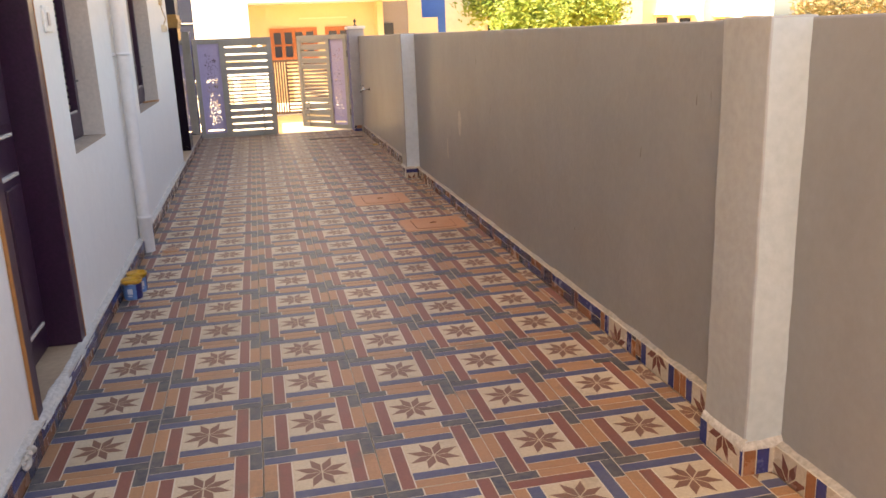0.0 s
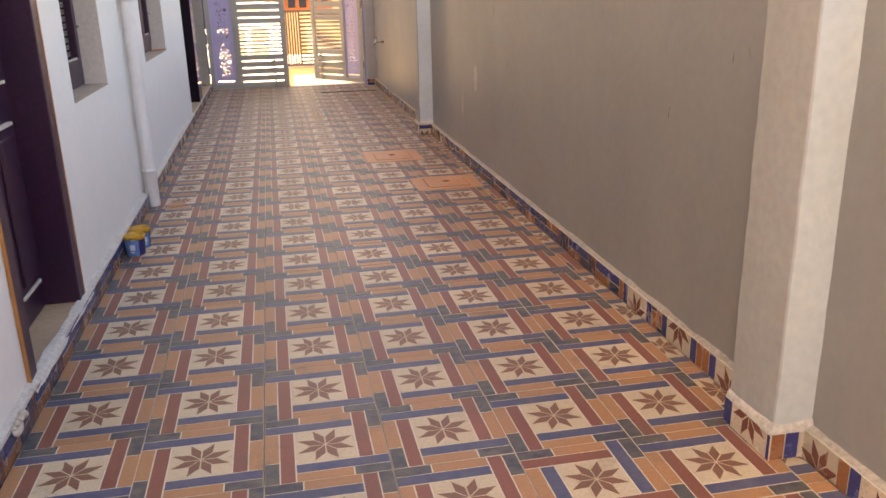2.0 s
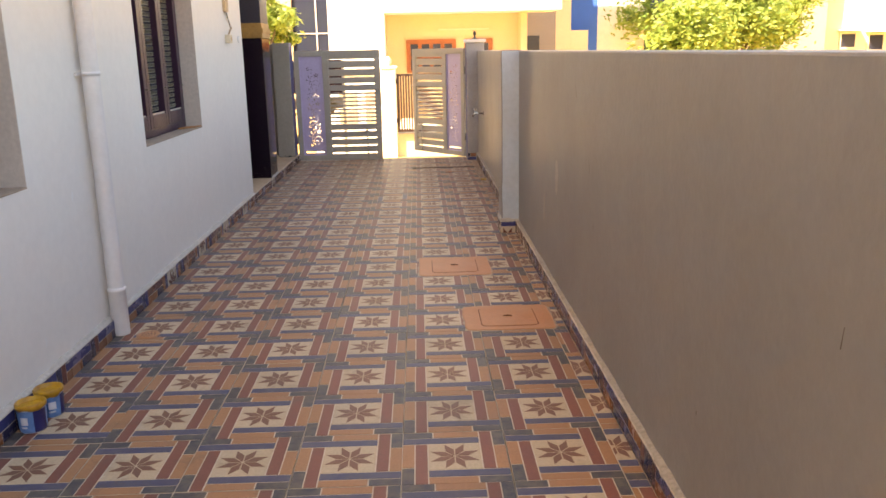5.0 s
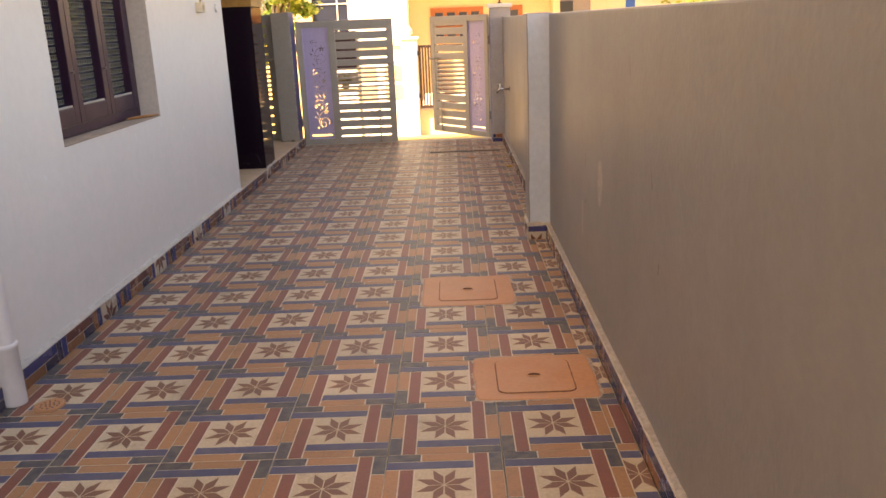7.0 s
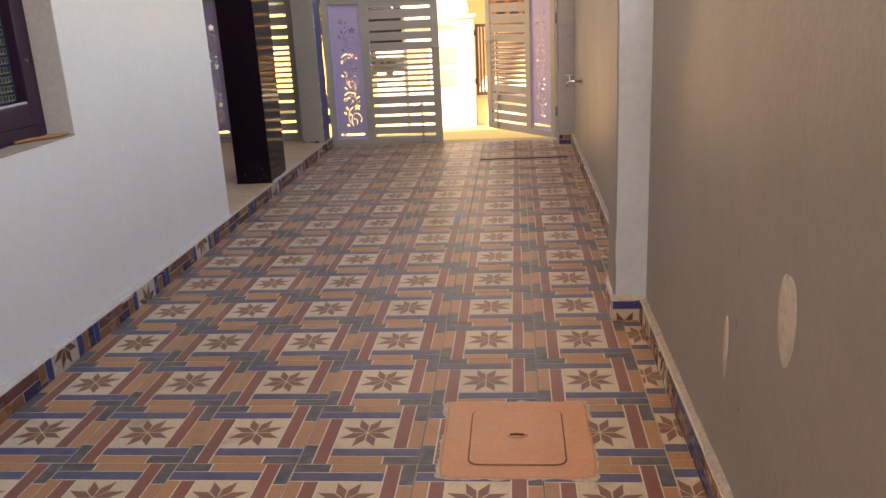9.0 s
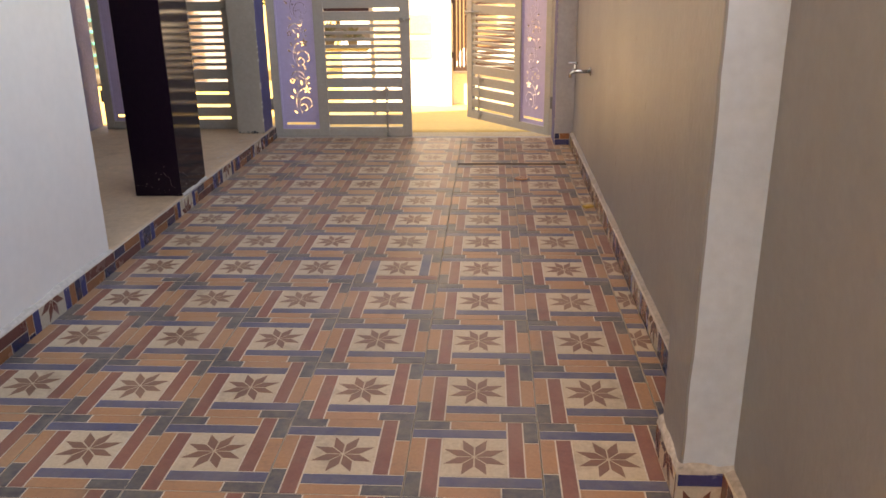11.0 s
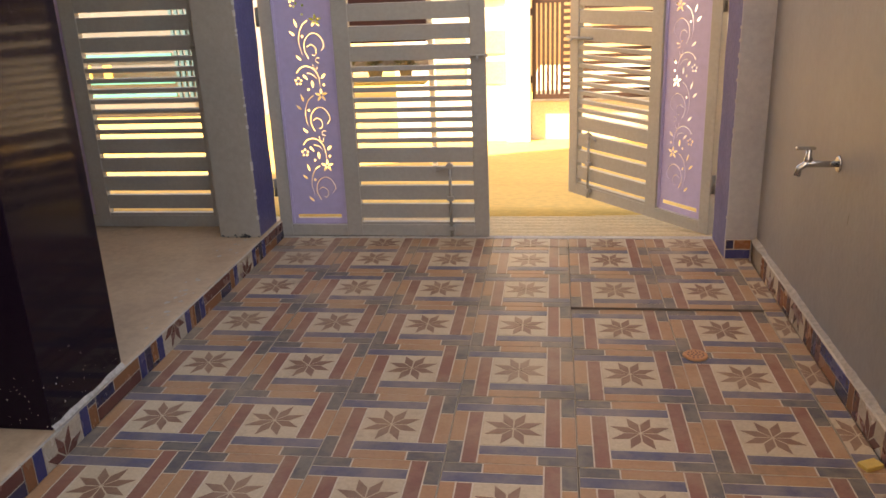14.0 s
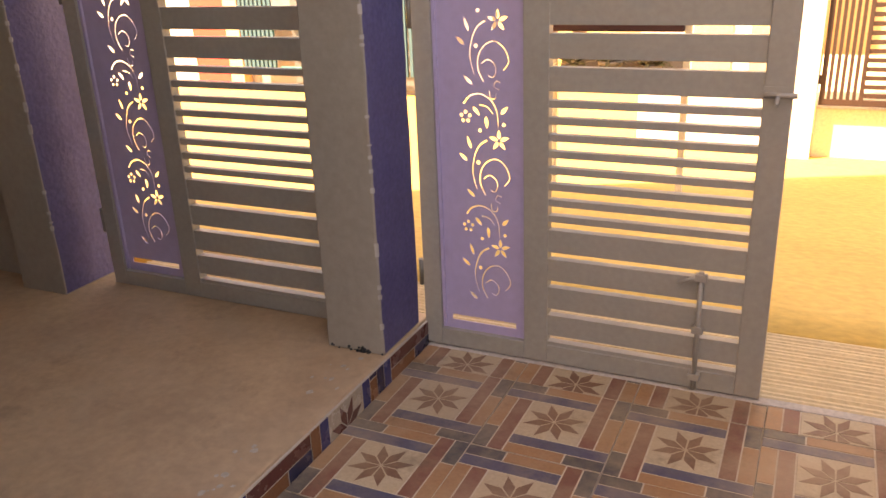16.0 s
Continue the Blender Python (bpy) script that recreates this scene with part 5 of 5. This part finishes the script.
def tile_mesh(x0, y0, x1, y1, thick=0.022, mats=None):
    """A piece cut from the tile, centred on its middle, top at z = 0."""
    bm = bmesh.new()
    cx, cy = (x0 + x1) / 2, (y0 + y1) / 2
    e = 0.0013 / P
    w = lambda p, z: bm.verts.new(((p[0] - cx) * P, (p[1] - cy) * P, z))
    rect = [(x0 + e, y0 + e), (x1 - e, y0 + e), (x1 - e, y1 - e), (x0 + e, y1 - e)]
    lo, hi = [w(p, -thick) for p in rect], [w(p, -0.0012) for p in rect]
    for i in range(4):
        bm.faces.new((lo[i], lo[(i + 1) % 4], hi[(i + 1) % 4], hi[i]))
    bm.faces.new(hi)
    for poly, slot, h in PATTERN:
        pc = clip(poly, x0 + 0.006, y0 + 0.006, x1 - 0.006, y1 - 0.006)
        if len(pc) < 3:
            continue
        area = 0.5 * abs(sum(p[0] * q[1] - q[0] * p[1] for p, q in zip(pc, pc[1:] + pc[:1])))
        if area < 0.0004:
            continue
        mx, my = sum(p[0] for p in pc) / len(pc), sum(p[1] for p in pc) / len(pc)
        base = [w(p, -0.0014 + h) for p in pc]
        topv = [w((p[0] + (mx - p[0]) * 0.012, p[1] + (my - p[1]) * 0.012), h) for p in pc]
        for i in range(len(pc)):
            f = bm.faces.new((base[i], base[(i + 1) % len(pc)], topv[(i + 1) % len(pc)], topv[i]))
            f.material_index = slot
        f = bm.faces.new(topv)
        f.material_index = slot
    me = bpy.data.meshes.new("tile")
    bm.to_mesh(me)
    bm.free()
    for m in mats or TILE_MATS:
        me.materials.append(m)
    return me


FULL = tile_mesh(0, 0, 1, 1)
rt = random.Random(4)


def lay(me, m, parent):
    ob = new("tile", me)
    ob.parent = parent
    ob.matrix_basis = m
    return ob


CUT_W = (TR - 1.0) / P
CUTS = [tile_mesh(s, 0, s + CUT_W, 1) for s in (0.36, 0.46, 0.06, 0.40)]
ENDS = tile_mesh(0, 0.38, 1, 0.75)
turned = {(0, 25), (1, 5)}
for j in range(-5, 33):
    y = j * P
    for i in range(-3, 3):
        dip, tip = 0.0, 0.0
        if i >= 1 and 28 <= j <= 30:
            dip, tip = (-0.001, -0.004, -0.007)[j - 28], -0.6
        q = 90 if (i, j) in turned else 0
        lay(FULL, pose(i * P + rt.gauss(0, 0.0008), y + rt.gauss(0, 0.0008), dip + rt.gauss(0, 0.0005), tip + rt.gauss(0, 0.05), rt.gauss(0, 0.05), q), floor)
    lay(CUTS[(j * 7) % 4 if j % 3 else 0], pose((1.0 + TR) / 2, y + 0.03, 0, 0, 0, 0), floor)
structure("trim_step", boxes(((0.20, 12.1955, -0.03), (TR, 12.1995, 0.001))), M_STEP, "dark edge of a shallow step in the tiles", "trim")
for i in range(-3, 3):
    lay(ENDS, pose(i * P, 13.0 + 0.185 * P, 0), floor)

# skirting pieces, a quarter of a tile high
SK = 0.1
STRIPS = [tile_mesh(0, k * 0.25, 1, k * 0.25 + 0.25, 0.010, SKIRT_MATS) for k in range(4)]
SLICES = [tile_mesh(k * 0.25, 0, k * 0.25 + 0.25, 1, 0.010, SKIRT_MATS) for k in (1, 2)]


def upright(origin, along):
    u = Vector(along)
    n = u.cross(Vector((0, 0, 1)))
    m = Matrix((u, Vector((0, 0, 1)), n)).transposed().to_4x4()
    m.translation = origin
    return m


sk_left = structure("baseboard_west", boxes(((XL - 0.004, YB, -0.02), (TL - 0.012, 13.1, 0.086))), M_MORTAR, "tile skirting along the house wall", "skirting")
sk_right = structure("baseboard_east", boxes(((TR + 0.012, Y0, -0.02), (XR + 0.004, 12.84, 0.094))), M_MORTAR, "tile skirting along the boundary wall", "skirting")
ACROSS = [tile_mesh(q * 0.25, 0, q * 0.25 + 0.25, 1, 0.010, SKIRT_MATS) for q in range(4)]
# long bars up to the pipe, then long red bars in turn with half stars, then cut scraps along the porch
HOUSE_ORDER = (0, 2, 0, 1)
PORCH_ORDER = (0, 2, 0, 3, 0, 2, 3, 1)
y, k = -0.65, 0
while y < 13.0:
    m = upright((TL, y, SK / 2 - 0.004), (0, 1, 0))
    turn = Matrix.Rotation(math.pi / 2, 4, "Z")
    if y < 6.2:
        lay(STRIPS[0] if y > 3.3 else STRIPS[(0, 0, 3, 0)[k % 4]], m, sk_left)
    else:
        lay(ACROSS[HOUSE_ORDER[(k + 2) % 4] if y < YH else PORCH_ORDER[k % 8]], m @ turn, sk_left)
    y += P
    k += 1
laid = []
y = Y0 + 0.2
k = 0
while y < 12.7:
    hidden = any(p[1] - 0.15 < y < p[2] + 0.15 for p in (PIER1, PIER2))
    if not hidden:
        kind_of = (0, 0, 0, 0, 3, 0)[k % 6] if 3.25 < y < 6.6 else k % 2 + 1 if y < 3.3 else (1, 2, 0, 1, 2, 0, 3, 0)[k % 8]
        laid.append((y - P / 2, y + P / 2))
        at_wall = upright((TR, y, SK / 2), (0, -1, 0))
        if y < 3.3:
            lay(SLICES[kind_of - 1], at_wall @ Matrix.Rotation(math.pi / 2, 4, "Z"), sk_right)
        elif 8.4 < y < 10.7:
            lay(ACROSS[(0, 1, 2)[k % 3]], at_wall @ Matrix.Rotation(math.pi / 2, 4, "Z"), sk_right)
        else:
            lay(STRIPS[kind_of], at_wall, sk_right)
    y += P
    k += 1
for x, ya, yb in (PIER1, PIER2):
    below = max(b for a, b in laid if b < ya + 0.06)
    above = min(a for a, b in laid if a > yb - 0.06)
    for a, b in ((below, ya - 0.004), (yb + 0.002, above)):
        if b - a > 0.015:
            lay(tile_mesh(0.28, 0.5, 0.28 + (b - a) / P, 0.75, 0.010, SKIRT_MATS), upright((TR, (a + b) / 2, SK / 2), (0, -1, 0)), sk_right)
    south = upright(((x - 0.012 + XR) / 2 - 0.002, ya - 0.012, SK / 2), (1, 0, 0))
    west = upright((x - 0.012, (ya + yb) / 2 - 0.002, SK / 2), (0, -1, 0))
    if x == PIER1[0]:
        turn = Matrix.Rotation(math.pi / 2, 4, "Z")
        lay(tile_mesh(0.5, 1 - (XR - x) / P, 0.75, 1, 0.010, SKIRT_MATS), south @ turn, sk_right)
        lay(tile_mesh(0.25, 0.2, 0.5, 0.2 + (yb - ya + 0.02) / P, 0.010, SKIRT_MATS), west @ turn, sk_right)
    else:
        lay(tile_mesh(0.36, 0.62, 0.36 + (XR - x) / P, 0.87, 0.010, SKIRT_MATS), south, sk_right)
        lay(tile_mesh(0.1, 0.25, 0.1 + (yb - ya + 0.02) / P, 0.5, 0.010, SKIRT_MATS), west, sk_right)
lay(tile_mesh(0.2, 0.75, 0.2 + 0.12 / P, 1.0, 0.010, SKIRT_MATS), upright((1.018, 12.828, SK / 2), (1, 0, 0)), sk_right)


# rough cement fillets on top of the skirting
def fillet(name, p0, p1, out, depth, h0, seed, mat=M_CEMENT):
    p0, p1, out = Vector(p0), Vector(p1), Vector(out)
    n = max(4, int((p1 - p0).length / 0.045))
    bm = bmesh.new()
    prev = None
    for i in range(n + 1):
        p = p0.lerp(p1, i / n)
        s = noise.noise(p * 5 + Vector((seed, 0, 0))) + 0.9 * noise.noise(p * 17) + 0.5 * noise.noise(p * 41)
        dd = depth * (1 + 0.25 * s)
        hh = h0 * (1 + 0.55 * s)
        cur = [bm.verts.new(p + out * dd), bm.verts.new(p + out * dd * 0.85 + Vector((0, 0, hh * 0.35))), bm.verts.new(p + out * dd * 0.25 + Vector((0, 0, hh))), bm.verts.new(p - out * 0.006 + Vector((0, 0, hh * 1.06)))]
        if prev:
            for a in range(3):
                f = bm.faces.new((prev[a], prev[a + 1], cur[a + 1], cur[a]))
                f.smooth = True
        prev = cur
    return structure(name, bm, mat, "rough cement fillet on the tile skirting", "trim")


fillet("trim_west", (XL, YB, 0.086), (XL, YH, 0.086), (1, 0, 0), 0.034, 0.018, 1.0, M_FILLET_W)
yy0 = Y0
for k, (ya, yb) in enumerate(((Y0, PIER1[1]), (PIER1[2], PIER2[1]), (PIER2[2], 12.84))):
    fillet(f"trim_east_{k + 1}", (XR, ya, 0.094), (XR, yb, 0.094), (-1, 0, 0), 0.026, 0.011, 3.0 + k, M_FILLET)
for k, (x, ya, yb) in enumerate((PIER1, PIER2)):
    fillet(f"trim_pier_{k + 1}", (x - 0.013, ya, 0.094), (XR, ya, 0.094), (0, -1, 0), 0.014, 0.026, 8.0 + k)
    fillet(f"trim_pier_side_{k + 1}", (x, ya - 0.013, 0.094), (x, yb, 0.094), (-1, 0, 0), 0.014, 0.026, 9.0 + k)
fillet("trim_porch", (TL - 0.018, YH, 0.086), (TL - 0.018, 13.1, 0.086), (1, 0, 0), 0.010, 0.011, 5.0, M_PORCH)
fillet("trim_column", (cx1 - 0.001, cy0, PORCH_Z - 0.002), (cx1 - 0.001, cy1, PORCH_Z - 0.002), (1, 0, 0), 0.012, 0.016, 7.0)
fillet("trim_door_sill", (XL + 0.022, DOOR[0] - 0.06, 0.082), (XL + 0.022, DOOR[1] + 0.05, 0.082), (1, 0, 0), 0.022, 0.020, 11.0, M_FILLET_W)

# pale cement splashes on the edge of the porch
rs = random.Random(8)
sp_bm = bmesh.new()
for cx, cy, n, spread in ((-1.52, 12.05, 14, 0.05), (-1.50, 11.75, 5, 0.04), (-1.50, 12.68, 9, 0.05)):
    for k in range(n):
        x, y, q = cx + rs.gauss(0, spread * 0.6), cy + rs.gauss(0, spread * 1.4), abs(rs.gauss(0, 0.006)) + 0.003
        if x > TL - 0.03:
            continue
        sp_bm.faces.new([sp_bm.verts.new((x + q * rs.uniform(0.6, 1.3) * math.cos(a), y + q * rs.uniform(0.6, 1.6) * math.sin(a), PORCH_Z + 0.0012)) for a in [j * math.pi / 4 for j in range(8)]])
structure("porch_splashes", sp_bm, M_CEMENT, "pale cement splashes on the porch floor", "floor marks")

# crumbled mortar where a skirting tile has broken off beside the door
lump = thing("broken_mortar", "crumbled mortar lump at a broken skirting tile", "rubble", at=(XL + 0.045, 2.60, 0.085))
lm = bmesh.new()
bmesh.ops.create_icosphere(lm, subdivisions=3, radius=0.024)
for v in lm.verts:
    k = 1 + 0.45 * noise.noise(v.co * 42)
    v.co = Vector((v.co.x * 0.62 * k, v.co.y * 1.5 * k, v.co.z * 0.8 * k))
part("lump", lm, M_FILLET_W, lump)
for q in range(4):
    cm = bmesh.new()
    bmesh.ops.create_icosphere(cm, subdivisions=2, radius=0.008 + 0.003 * q)
    for v in cm.verts:
        v.co *= 1 + 0.35 * noise.noise(v.co * 120 + Vector((q, 0, 0)))
        v.co += Vector((0.006, -0.045 + 0.032 * q, 0.024))
    part("crumb", cm, M_CEMENT, lump)
